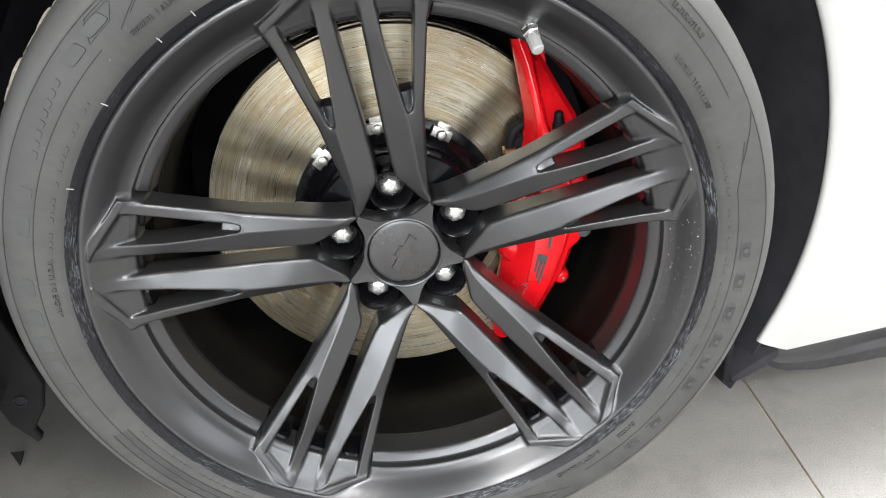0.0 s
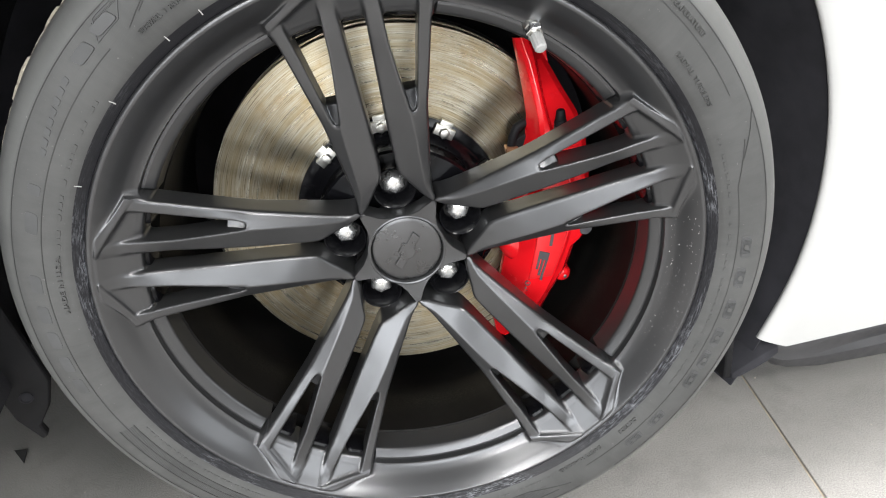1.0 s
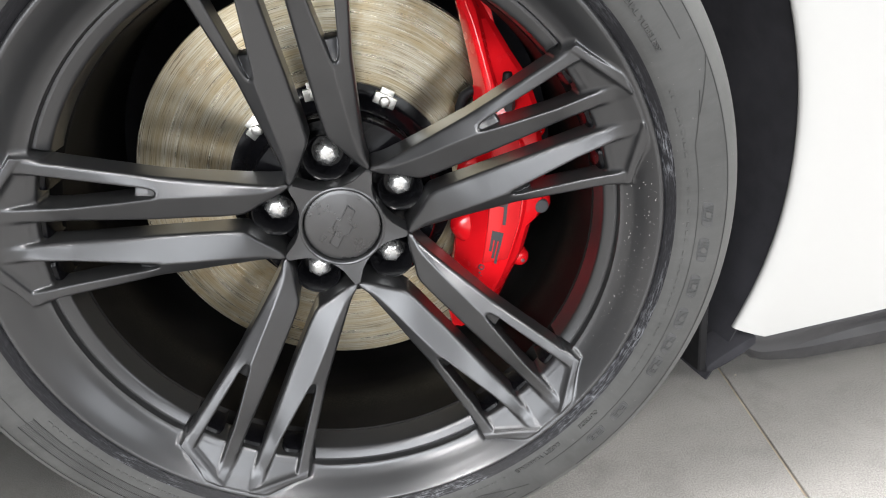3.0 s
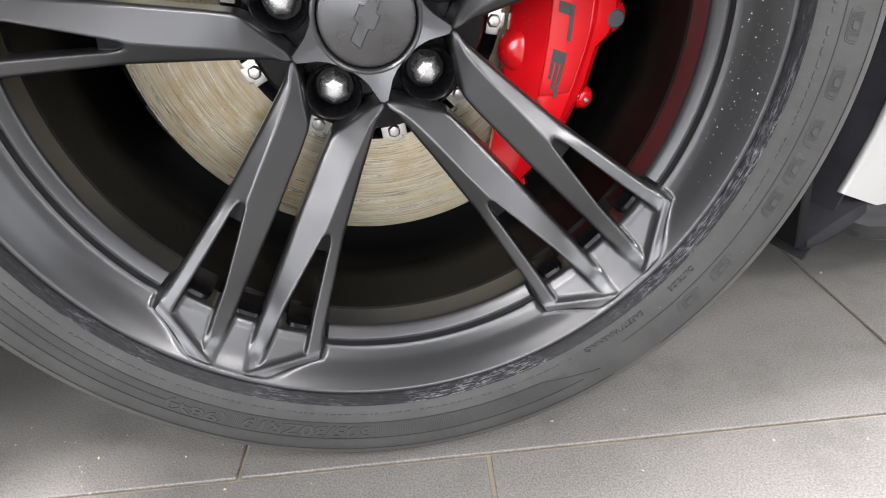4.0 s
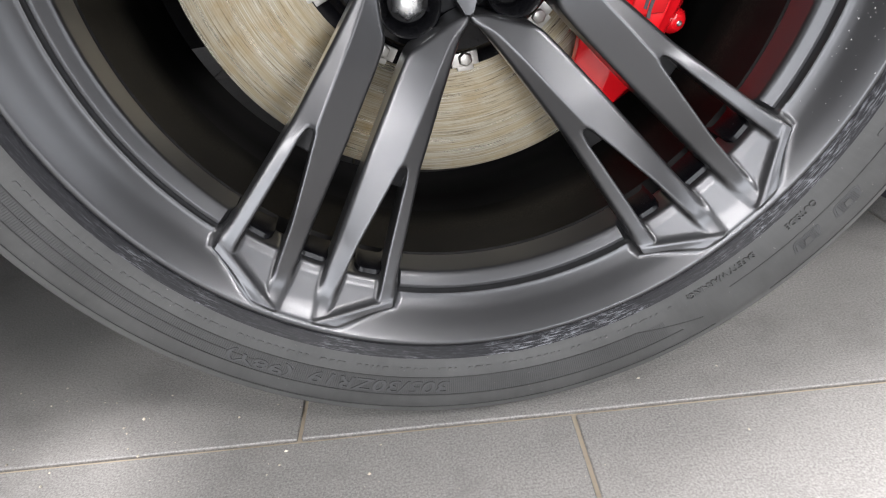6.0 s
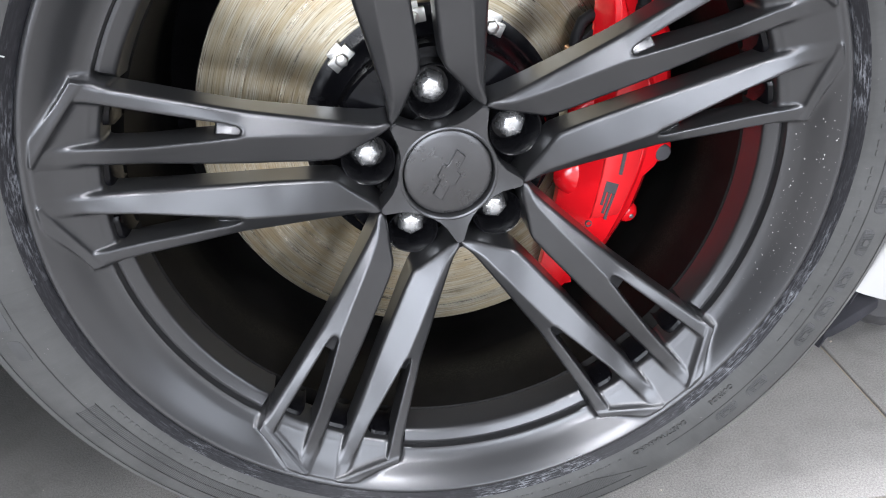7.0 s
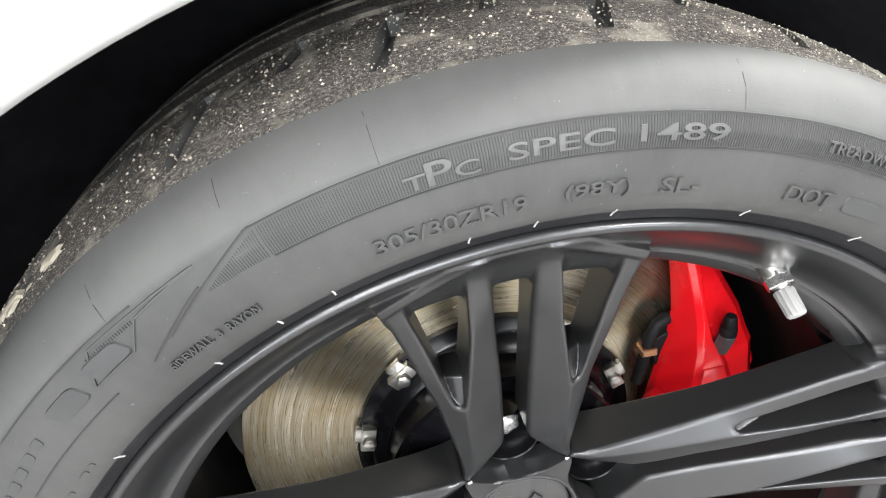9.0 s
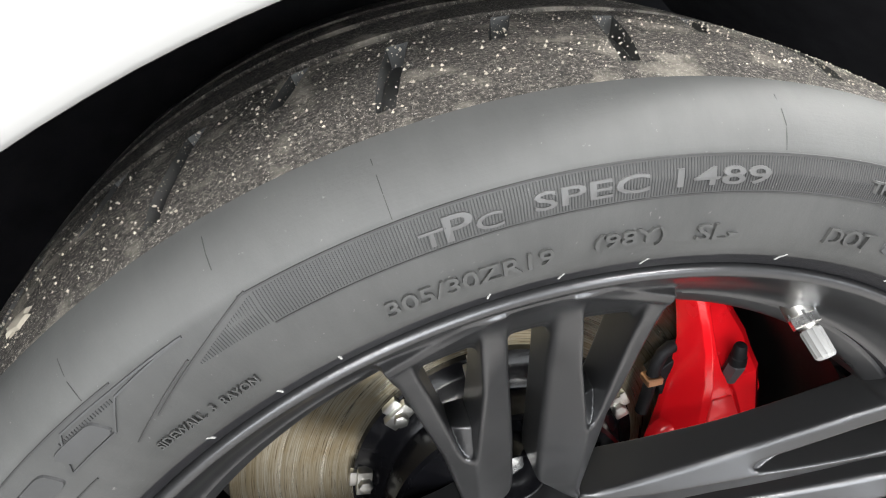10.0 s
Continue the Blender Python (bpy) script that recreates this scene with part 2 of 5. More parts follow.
def tile_mat():
    m, nodes, links, b = material("grey_porcelain_tile")
    v = coords(nodes)
    info = nodes.new("ShaderNodeObjectInfo")
    vv = nodes.new("ShaderNodeVectorMath")
    vv.operation = "ADD"
    links.new(v, vv.inputs[0])
    links.new(combine(nodes, links, math_node(nodes, links, "MULTIPLY", info.outputs["Random"], 17.0), 0.0, 0.0), vv.inputs[1])
    v = vv.outputs[0]
    cloud = tex_noise(nodes, links, v, 5.5, 6, 0.62)
    mid = tex_noise(nodes, links, v, 45, 5, 0.6)
    fine = tex_noise(nodes, links, v, 620, 4, 0.75)
    col = ramp(nodes, links, cloud, [(0.28, (0.150, 0.147, 0.142)), (0.72, (0.275, 0.262, 0.250))])
    col = mix(nodes, links, 0.35, col, ramp(nodes, links, mid, [(0.3, (0.145, 0.142, 0.138)), (0.7, (0.27, 0.257, 0.243))]))
    col = mix(nodes, links, 0.42, col, ramp(nodes, links, fine, [(0.36, (0.07, 0.069, 0.067)), (0.66, (0.47, 0.45, 0.43))]))
    smudge = ramp(nodes, links, tex_noise(nodes, links, v, 13, 7, 0.72), [(0.52, (0, 0, 0)), (0.72, (1, 1, 1))])
    col = mix(nodes, links, math_node(nodes, links, "MULTIPLY", smudge, 0.45), col, (0.13, 0.125, 0.12))
    dust = ramp(nodes, links, tex_noise(nodes, links, v, 900, 2), [(0.71, (0, 0, 0)), (0.74, (1, 1, 1))])
    col = mix(nodes, links, math_node(nodes, links, "MULTIPLY", dust, 0.6), col, (0.55, 0.54, 0.52))
    links.new(col, b.inputs["Base Color"])
    links.new(ramp(nodes, links, mid, [(0.3, (0.46,) * 3), (0.7, (0.62,) * 3)]), b.inputs["Roughness"])
    bump(nodes, links, b, fine, 0.03, 0.0005)
    return m


M_GLASS, _, _, gb = material("window_glass")
gb.inputs["Transmission Weight"].default_value, gb.inputs["Roughness"].default_value, gb.inputs["IOR"].default_value = 1.0, 0.0, 1.45
M_RUBBER, M_TREAD, M_ROTOR, M_BARREL, M_TILE = rubber(), tread_rubber(), rotor(), barrel_metal(), tile_mat()
M_GROUT = plain("beige_grout", (0.36, 0.31, 0.24), 0.9, grain=0.3, scale=300, vary=0.25)


for dull in (M_DARK, M_LINER, M_HAT, M_SEAT):
    dull.node_tree.nodes["Principled BSDF"].inputs["Specular IOR Level"].default_value = 0.2


# ---- mesh helpers ----
def smooth(bm, limit=32.0):
    bm.normal_update()
    for f in bm.faces:
        f.smooth = True
    lim = radians(limit)
    for e in bm.edges:
        e.smooth = len(e.link_faces) == 2 and e.calc_face_angle(0.0) < lim


def part(name, bm, mat, parent, label="", at=None, limit=32.0, weighted=False):
    """Links a bmesh as one mesh object under a thing or a part. at: where its origin lies in the world."""
    smooth(bm, limit)
    me = bpy.data.meshes.new(name)
    bm.to_mesh(me)
    bm.free()
    mats = mat if isinstance(mat, (list, tuple)) else [mat]
    for one in mats:
        me.materials.append(one)
    ob = new(name, me)
    place = at if at is not None else Matrix()
    ob.parent = parent
    if parent is not None:
        ob.matrix_parent_inverse = WORLD[parent.name].inverted()
    ob.matrix_basis = place
    WORLD[ob.name] = place
    if label:
        tagged(ob, label=label)
    if weighted:
        wn = ob.modifiers.new("normals", "WEIGHTED_NORMAL")
        wn.mode, wn.weight, wn.keep_sharp = "FACE_AREA", 80, True
    return ob


WORLD = {}
AXLE = pose(0, 0, HUB)


def thing(name, m, label, category, group="", kind=""):
    ob = new(name)
    ob.matrix_basis = m
    ob.empty_display_size = 0.1
    WORLD[ob.name] = m
    return tagged(ob, label, category, group, kind)


def lathe(prof, segs=192, bm=None, mats=None):
    """A closed ring of profile points (r, y) about the wheel's axis; the profile is closed."""
    bm = bm or bmesh.new()
    rings = []
    for i in range(segs):
        a = 2 * math.pi * i / segs
        rings.append([bm.verts.new((r * math.cos(a), y, r * math.sin(a))) for r, y in prof])
    n = len(prof)
    for i in range(segs):
        p, q = rings[i], rings[(i + 1) % segs]
        for j in range(n):
            k = (j + 1) % n
            f = bm.faces.new((p[j], p[k], q[k], q[j]))
            if mats:
                f.material_index = mats[j]
    bmesh.ops.recalc_face_normals(bm, faces=bm.faces)
    return bm


def solid_disc(prof, segs=96):
    """A solid of revolution: the profile runs from the axis round to the axis."""
    bm = bmesh.new()
    rings = []
    for i in range(segs):
        a = 2 * math.pi * i / segs
        rings.append([bm.verts.new((r * math.cos(a), y, r * math.sin(a))) for r, y in prof[1:-1]])
    a0, a1 = bm.verts.new((0, prof[0][1], 0)), bm.verts.new((0, prof[-1][1], 0))
    n = len(prof) - 2
    for i in range(segs):
        p, q = rings[i], rings[(i + 1) % segs]
        for j in range(n - 1):
            bm.faces.new((p[j], p[j + 1], q[j + 1], q[j]))
        bm.faces.new((a0, p[0], q[0]))
        bm.faces.new((p[-1], a1, q[-1]))
    bmesh.ops.recalc_face_normals(bm, faces=bm.faces)
    return bm


def loft(bm, sections):
    """A closed solid through polygons with the same number of corners."""
    rows = [[bm.verts.new(p) for p in s] for s in sections]
    n = len(rows[0])
    made = []
    for a, b in zip(rows, rows[1:]):
        for j in range(n):
            k = (j + 1) % n
            made.append(bm.faces.new((a[j], a[k], b[k], b[j])))
    made.append(bm.faces.new(rows[0][::-1]))
    made.append(bm.faces.new(rows[-1]))
    bmesh.ops.recalc_face_normals(bm, faces=made)
    return made


def bevel_sharp(bm, offset, segments=2, limit=28.0, skip=None):
    bm.normal_update()
    es = [e for e in bm.edges if len(e.link_faces) == 2 and e.calc_face_angle(0.0) > radians(limit) and not (skip and skip(e))]
    bmesh.ops.bevel(bm, geom=es, offset=offset, offset_type="OFFSET", segments=segments, profile=0.6, affect="EDGES", clamp_overlap=True)


def box(bm, cx, cy, cz, sx, sy, sz, m=None):
    r = bmesh.ops.create_cube(bm, size=1.0)
    mm = Matrix.Translation((cx, cy, cz)) @ Matrix.Diagonal((sx, sy, sz, 1))
    bmesh.ops.transform(bm, matrix=(m @ mm) if m is not None else mm, verts=r["verts"])
    return r["verts"]


def prism(bm, outline, y0, y1):
    """A prism over an outline in the wheel's plane (x, z), from depth y0 to y1."""
    n = len(outline)
    return loft(bm, [[(x, y0, z) for x, z in outline], [(x, y1, z) for x, z in outline]])


def table(pairs, u):
    return float(np.interp(u, [p[0] for p in pairs], [p[1] for p in pairs]))


def on_arc(r, deg):
    return r * math.cos(radians(deg)), r * math.sin(radians(deg))

# ---- floor: porcelain tiles, 0.6 by 1.2 m, laid in a stagger, one sheet of bedding below ----
FLOOR_TURN = -4.3
floor_m = pose(0.0487, -0.0310, 0, 0, 0, FLOOR_TURN)
bm = bmesh.new()
box(bm, 0, 0, -0.06, 16, 14, 0.114)
floor = tagged(part("floor", bm, M_GROUT, None, at=floor_m), "grey porcelain tile floor with beige grout joints", "floor", kind="structure")

# ---- room shell ----
def slab(name, cx, cy, cz, sx, sy, sz, mat, label, category):
    b2 = bmesh.new()
    box(b2, cx, cy, cz, sx, sy, sz)
    return tagged(part(name, b2, mat, None), label, category, kind="structure")

slab("wall_north", 0, 6.1, 1.55, 13.0, 0.2, 3.3, M_WALL, "plain pale grey plastered showroom wall", "wall")
slab("wall_south_head", 0, -4.2, 3.0, 13.0, 0.2, 0.4, M_WALL, "plain pale grey plastered showroom wall", "wall")
slab("wall_south_pier", -5.1, -4.2, 1.4, 2.6, 0.2, 2.8, M_WALL, "plain pale grey plastered showroom wall", "wall")
slab("wall_south_pier", 4.6, -4.2, 1.4, 3.6, 0.2, 2.8, M_WALL, "plain pale grey plastered showroom wall", "wall")
slab("wall_south_sill", -0.5, -4.2, 0.15, 6.6, 0.2, 0.3, M_WALL, "plain pale grey plastered showroom wall", "wall")
# piers part the added windows, so their reflections in the spokes fall in stripes
for x0, x1 in ((-3.8, -3.65), (-2.35, -1.7), (0.35, 1.35), (2.65, 2.8)):
    slab("wall_south_pier", (x0 + x1) / 2, -4.2, 1.55, x1 - x0, 0.2, 2.5, M_WALL, "plain pale grey plastered showroom wall", "wall")
slab("wall_east_sill", 6.4, -2.1, 0.15, 0.2, 3.0, 0.3, M_WALL, "plain pale grey plastered showroom wall", "wall")
slab("wall_east_head", 6.4, 0.95, 3.0, 0.2, 10.1, 0.4, M_WALL, "plain pale grey plastered showroom wall", "wall")
slab("wall_east_pier", 6.4, -3.85, 1.4, 0.2, 0.5, 2.8, M_WALL, "plain pale grey plastered showroom wall", "wall")
slab("wall_east", 6.4, 2.7, 1.4, 0.2, 6.6, 2.8, M_WALL, "plain pale grey plastered showroom wall", "wall")


def glazing(name, m, wide, panes):
    """An added, unseen band of windows over a sill wall, in dark frames; its middle stands at the pose m."""
    win = thing(name, m, "unseen band of windows in dark frames, added to light the wheel", "window", kind="structure")
    step = wide / panes
    bm = bmesh.new()
    for k in range(panes + 1):
        box(bm, -wide / 2 + step * k, 0, 1.55, 0.06, 0.1, 2.5)
    for z in (0.33, 2.77):
        box(bm, 0, 0, z, wide, 0.09, 0.06)
    part("window_frame", bm, M_DARK, win, at=m)
    for k in range(panes):
        bm = bmesh.new()
        box(bm, -wide / 2 + step * (k + 0.5), 0, 1.55, step - 0.06, 0.012, 2.38)
        ob = part("pane", bm, M_GLASS, win, at=m)
        ob.visible_shadow = False


for x0, x1 in ((-3.65, -2.35), (-1.7, 0.35), (1.35, 2.65)):
    glazing("added_window_1", pose((x0 + x1) / 2, -4.2, 0), x1 - x0, 1)
glazing("added_window_2", pose(6.4, -2.1, 0, 0, 0, 90), 3.0, 2)
slab("wall_west", -6.4, 0.95, 1.55, 0.2, 10.1, 3.3, M_WALL, "plain pale grey plastered showroom wall", "wall")
slab("ceiling", 0, 0.95, 3.27, 13.0, 10.5, 0.14, M_CEIL, "plain white showroom ceiling", "ceiling")

def panel_lamp(m):
    t = thing("ceiling_light", m, "flat white ceiling light panel hung on wires", "ceiling light", "lights of the ceiling")
    b2 = bmesh.new()
    for sy in (-0.305, 0.305):
        box(b2, 0, sy, 0.012, 1.24, 0.02, 0.05)
    for sx in (-0.61, 0.61):
        box(b2, sx, 0, 0.012, 0.02, 0.59, 0.05)
    part("frame", b2, M_WALL, t, at=m)
    b2 = bmesh.new()
    box(b2, 0, 0, 0.03, 1.2, 0.59, 0.012)
    part("backing", b2, M_CEIL, t, at=m)
    for sx in (-0.5, 0.5):
        b2 = bmesh.new()
        box(b2, sx, 0, 0.168, 0.004, 0.004, 0.264)
        part("hanger", b2, M_STEEL, t, at=m)
    return t


for lx, ly, watts in LAMPS:
    panel_lamp(pose(lx, ly, LAMP_Z))

# ---- the car ----
car = thing("car", pose(0, 0, 0), "white sports car with satin black front wheel, parked on tiled floor", "car")

# body side in its own frame: s along the car (to its rear), n outwards, z up
BODY = pose(0, CAR_OFF, 0, 0, 0, CAR_TURN)
ARCH = (0.0357, 0.3019, 0.4080)      # s, z, radius of the wheel opening


def arch_flat(deg):
    """How much nearer the opening's edge lies than a true circle: its crown is a little flat."""
    return table(((-30, 0.0), (35, 0.0), (60, 0.004), (85, 0.0090), (98, 0.0092), (107, 0.0072), (113, 0.0040), (120, 0.0006), (130, 0.0), (200, 0.0)), deg)


def body_bulge(z, s=0.0):
    """How far the side lies inside its outermost line, by height; its foot flares outwards behind the wheel."""
    flare = 0.10 * max(0.0, min(s, 0.75) - 0.42) * min(1.0, max(0.0, (0.34 - z) / 0.22))
    return 0.16 * max(0.0, (z - 0.62) / 0.4) ** 2 + 0.010 * max(0.0, (0.40 - z) / 0.30) ** 2 - flare


def side_panel():
    b2 = bmesh.new()
    cs, cz = ARCH[:2]
    n = 120
    rings = []
    a_lo, a_hi = -24.6, 190.0
    for i in range(n + 1):
        a = radians(a_lo + (a_hi - a_lo) * i / n)
        c, s = math.cos(a), math.sin(a)
        cr = ARCH[2] - arch_flat(math.degrees(a))
        row = []
        # rolled flange inwards, lip edge, then outwards over the panel
        for r, d in ((cr + 0.003, 0.0155), (cr + 0.0005, 0.0130), (cr - 0.0005, 0.0103), (cr, 0.0084), (cr + 0.0015, 0.0067), (cr + 0.0045, 0.0048), (cr + 0.009, 0.0030), (cr + 0.015, 0.0016), (cr + 0.022, 0.0006), (cr + 0.029, 0.0001), (cr + 0.034, 0.0)):
            z = cz + r * s
            row.append((cs + r * c, d + body_bulge(z, cs + r * c), z))
        # out to the border of the panel
        for k in (0.04, 0.12, 0.25, 0.45, 0.7, 1.0):
            r0 = cr + 0.034
            x0, z0 = cs + r0 * c, cz + r0 * s
            far = 1.3
            tx = (1.15 - cs) / c if c > 1e-6 else ((-0.62 - cs) / c if c < -1e-6 else 99)
            tz = (0.93 - cz) / s if s > 1e-6 else ((0.116 - cz) / s if s < -1e-6 else 99)
            tt = max(min(tx, tz, far), r0 + 0.002)
            x1, z1 = cs + tt * c, cz + tt * s
            x, z = x0 + (x1 - x0) * k, z0 + (z1 - z0) * k
            row.append((x, body_bulge(z, x), z))
        rings.append([b2.verts.new(p) for p in row])
    for p, q in zip(rings, rings[1:]):
        for j in range(len(p) - 1):
            b2.faces.new((p[j], q[j], q[j + 1], p[j + 1]))
    bmesh.ops.recalc_face_normals(b2, faces=b2.faces)
    bmesh.ops.solidify(b2, geom=b2.faces[:], thickness=0.0012)
    return b2


part("fender", side_panel(), M_WHITE, car, "glossy white painted fender round the wheel opening", at=BODY, limit=40)


def skirt():
    """Dark rocker extension under the white side: a rounded lip with a shallow channel that opens towards the rear."""
    b2 = bmesh.new()
    secs = []
    for s in (0.424, 0.430, 0.440, 0.455, 0.475, 0.50, 0.53, 0.57, 0.62, 0.70, 0.82, 1.15):
        top = 0.1165
        low = table(((0.424, 0.094), (0.440, 0.079), (0.455, 0.072), (0.50, 0.064), (0.61, 0.057), (1.15, 0.058)), s)
        o = body_bulge(top, s) + table(((0.424, 0.008), (0.440, 0.003), (0.50, 0.0), (1.15, -0.002)), s)
        g = table(((0.50, 0.0), (0.56, 0.006), (0.70, 0.010), (1.15, 0.012)), s)
        mid = top - 0.42 * (top - low)
        secs.append([(s, 0.05, top), (s, o + 0.002, top), (s, o, top - 0.004), (s, o + g, mid + 0.006), (s, o + g, mid), (s, o - 0.002, mid - 0.006), (s, o + 0.004, low + 0.004), (s, o + 0.010, low), (s, 0.22, low - 0.004), (s, 0.22, top)])
    loft(b2, secs)
    bevel_sharp(b2, 0.0015, 2)
    return b2


part("side_skirt", skirt(), plain("grey_black_skirt", (0.026, 0.026, 0.028), 0.38, grain=0.1, scale=300), car, "dark grey plastic rocker extension", at=BODY)


def liner():
    """Felt wheel housing: a drum round the wheel with an inner wall."""
    b2 = bmesh.new()
    cs, cz = ARCH[:2]
    n = 90
    rows = []
    for i in range(n + 1):
        a = radians(-34.0 + (187.5 + 34.0) * i / n)
        c, s = math.cos(a), math.sin(a)
        cr = 0.4104 - arch_flat(math.degrees(a))
        row = []
        for r, d in ((cr + 0.003, 0.016), (cr + 0.001, 0.03), (cr - 0.002, 0.12), (cr + 0.01, 0.34), (0.30, 0.44), (0.10, 0.46)):
            row.append((cs + r * c, d, cz + r * s))
        rows.append([b2.verts.new(p) for p in row])
    for p, q in zip(rows, rows[1:]):
        for j in range(len(p) - 1):
            b2.faces.new((p[j], q[j], q[j + 1], p[j + 1]))
    bmesh.ops.recalc_face_normals(b2, faces=b2.faces)
    bmesh.ops.solidify(b2, geom=b2.faces[:], thickness=0.003)
    return b2


part("wheel_arch_liner", liner(), M_LINER, car, "black felt wheel housing liner", at=BODY)


def flap(p0, p1, p2, p3, thick):
    """A thick rubber deflector between four corners."""
    b2 = bmesh.new()
    a, b, c, d = (Vector(p) for p in (p0, p1, p2, p3))
    nn = (b - a).cross(d - a).normalized() * thick
    rows = []
    for i in range(6):
        k = i / 5
        l, r = a.lerp(d, k), b.lerp(c, k)
        w = 0.004 * math.sin(k * 5)
        rows.append([l + nn * w, r + nn * w, r + nn * (1 + w), l + nn * (1 + w)])
    loft(b2, rows)
    bevel_sharp(b2, 0.0015, 1)
    return b2


part("rear_deflector", flap((0.364, 0.012, 0.20), (0.364, 0.25, 0.20), (0.372, 0.25, 0.090), (0.372, 0.012, 0.090), 0.010), M_DARK, car, "black rubber deflector behind the wheel", at=BODY)
b2 = bmesh.new()
loft(b2, [[(s, n - 0.004, z + h), (s, n + 0.030, z + h + 0.004), (s, n + 0.030, z - h), (s, n + 0.002, z - h - 0.002), (s, n - 0.005, z - 0.3 * h)] for s, n, z, h in ((0.371, 0.014, 0.091, 0.005), (0.382, 0.012, 0.095, 0.009), (0.398, 0.010, 0.102, 0.011), (0.414, 0.009, 0.109, 0.011), (0.428, 0.009, 0.115, 0.007))])
bevel_sharp(b2, 0.002, 2)
part("felt_edge", b2, M_LINER, car, "fuzzy black felt edge of the wheel housing", at=BODY)
b2 = bmesh.new()
board = [(s - 0.001, z + 0.013) for s, z in ((-0.381, 0.223), (-0.378, 0.195), (-0.365, 0.165), (-0.3585, 0.169), (-0.361, 0.182), (-0.346, 0.202), (-0.335, 0.232), (-0.345, 0.330), (-0.350, 0.420), (-0.400, 0.420), (-0.398, 0.260))]
prism(b2, board, 0.130, 0.139)
bevel_sharp(b2, 0.0015, 1)
deflector = part("front_deflector", b2, M_DARK, car, "black rubber deflector ahead of the wheel", at=BODY)
b2 = bmesh.new()
loft(b2, [[(-0.361 + r * math.cos(k * math.pi / 6), y, 0.232 + r * math.sin(k * math.pi / 6)) for k in range(12)] for r, y in ((0.0062, 0.132), (0.0062, 0.1285), (0.0045, 0.1275), (0.0040, 0.1290), (0.0015, 0.1290))])
part("push_rivet", b2, M_LINER, deflector, "black plastic push rivet", at=BODY)

# underbody and the hidden rest that shades the floor
b2 = bmesh.new()
loft(b2, [[(s, 0.20, 0.13), (s, 1.72, 0.13), (s, 1.72, 0.6), (s, 0.55, 0.6), (s, 0.5, 0.2)] for s in (0.42, 1.15)])
loft(b2, [[(s, 0.14, 0.255), (s, 1.72, 0.25), (s, 1.72, 0.6), (s, 0.55, 0.6), (s, 0.5, 0.29)] for s in (-0.62, -0.36)])
loft(b2, [[(s, 0.02, 0.15), (s, 1.72, 0.15), (s, 1.72, 0.25), (s, 0.02, 0.25)] for s in (-0.80, -0.46)])
loft(b2, [[(s, 0.50, 0.20), (s, 1.42, 0.20), (s, 1.42, 0.6), (s, 0.5, 0.6)] for s in (-0.36, 0.42)])
part("underbody", b2, M_DARK, car, "black underbody", at=BODY)
b2 = bmesh.new()
loft(b2, [[(s, body_bulge(0.925) - 0.002, 0.925), (s, 0.3, 0.97), (s, 1.5, 0.97), (s, 1.78, 0.9), (s, 1.8, 0.3), (s, 1.76, 0.3), (s, 1.74, 0.88), (s, 0.3, 0.95), (s, body_bulge(0.915) + 0.002, 0.912)] for s in (-0.62, 1.15)])
part("bonnet", b2, M_WHITE, car, "white painted bonnet and far side", at=BODY)

# ---- tyre ----
SIDE = [(0.2575, -0.0150), (0.2600, -0.0195), (0.2650, -0.0232), (0.2665, -0.0250), (0.2700, -0.0268), (0.2760, -0.0290), (0.2880, -0.0300), (0.2980, -0.0298), (0.3060, -0.0270), (0.3120, -0.0235), (0.3170, -0.0178), (0.3205, -0.0115), (0.3230, -0.0045)]
TREAD = [(0.3262, 0.0060), (0.3285, 0.0160), (0.3302, 0.0280), (0.3318, 0.0440), (0.3330, 0.0640), (0.3336, 0.0760), (0.3262, 0.0775), (0.3262, 0.0865), (0.3338, 0.0880), (0.3342, 0.1080), (0.3342, 0.1200), (0.3264, 0.1215), (0.3264, 0.1305), (0.3342, 0.1320), (0.3338, 0.1560), (0.3262, 0.1575), (0.3262, 0.1665), (0.3334, 0.1680), (0.3318, 0.1980), (0.3290, 0.2200), (0.3230, 0.2360)]
BACK = [(0.3120, 0.2530), (0.2950, 0.2590), (0.2750, 0.2570), (0.2560, 0.2480), (0.2450, 0.2400), (0.2450, 0.0000)]


def side_y(r):
    return table([(r0, y0) for r0, y0 in SIDE], r)


def to_ground(bm):
    for v in bm.verts:
        if v.co.z < -HUB + 0.0004:
            v.co.z = -HUB + 0.0004
    return bm


def tread_cuts():
    """Shoulder grooves, all round: long slanted ones with short ones between."""
    b2 = bmesh.new()
    for i in range(24):
        for a0, a1, y0, y1, w in ((86.2, 83.6, 0.006, 0.064, 0.0046), (92.6, 90.6, 0.041, 0.0755, 0.0042)):
            secs = []
            for k in range(5):
                f = k / 4
                a, y = radians(a0 + (a1 - a0) * f + 15 * i), y0 + (y1 - y0) * f
                wr = w * (0.75 + 0.25 * min(1, f * 3))
                ring = []
                for r, sg in ((0.3215 + 0.003 * min(1, f * 2), -1), (0.3215 + 0.003 * min(1, f * 2), 1), (0.345, 1), (0.345, -1)):
                    da = sg * wr / r
                    ring.append((r * math.cos(a + da), y, r * math.sin(a + da)))
                secs.append(ring)
            loft(b2, secs)
    return b2


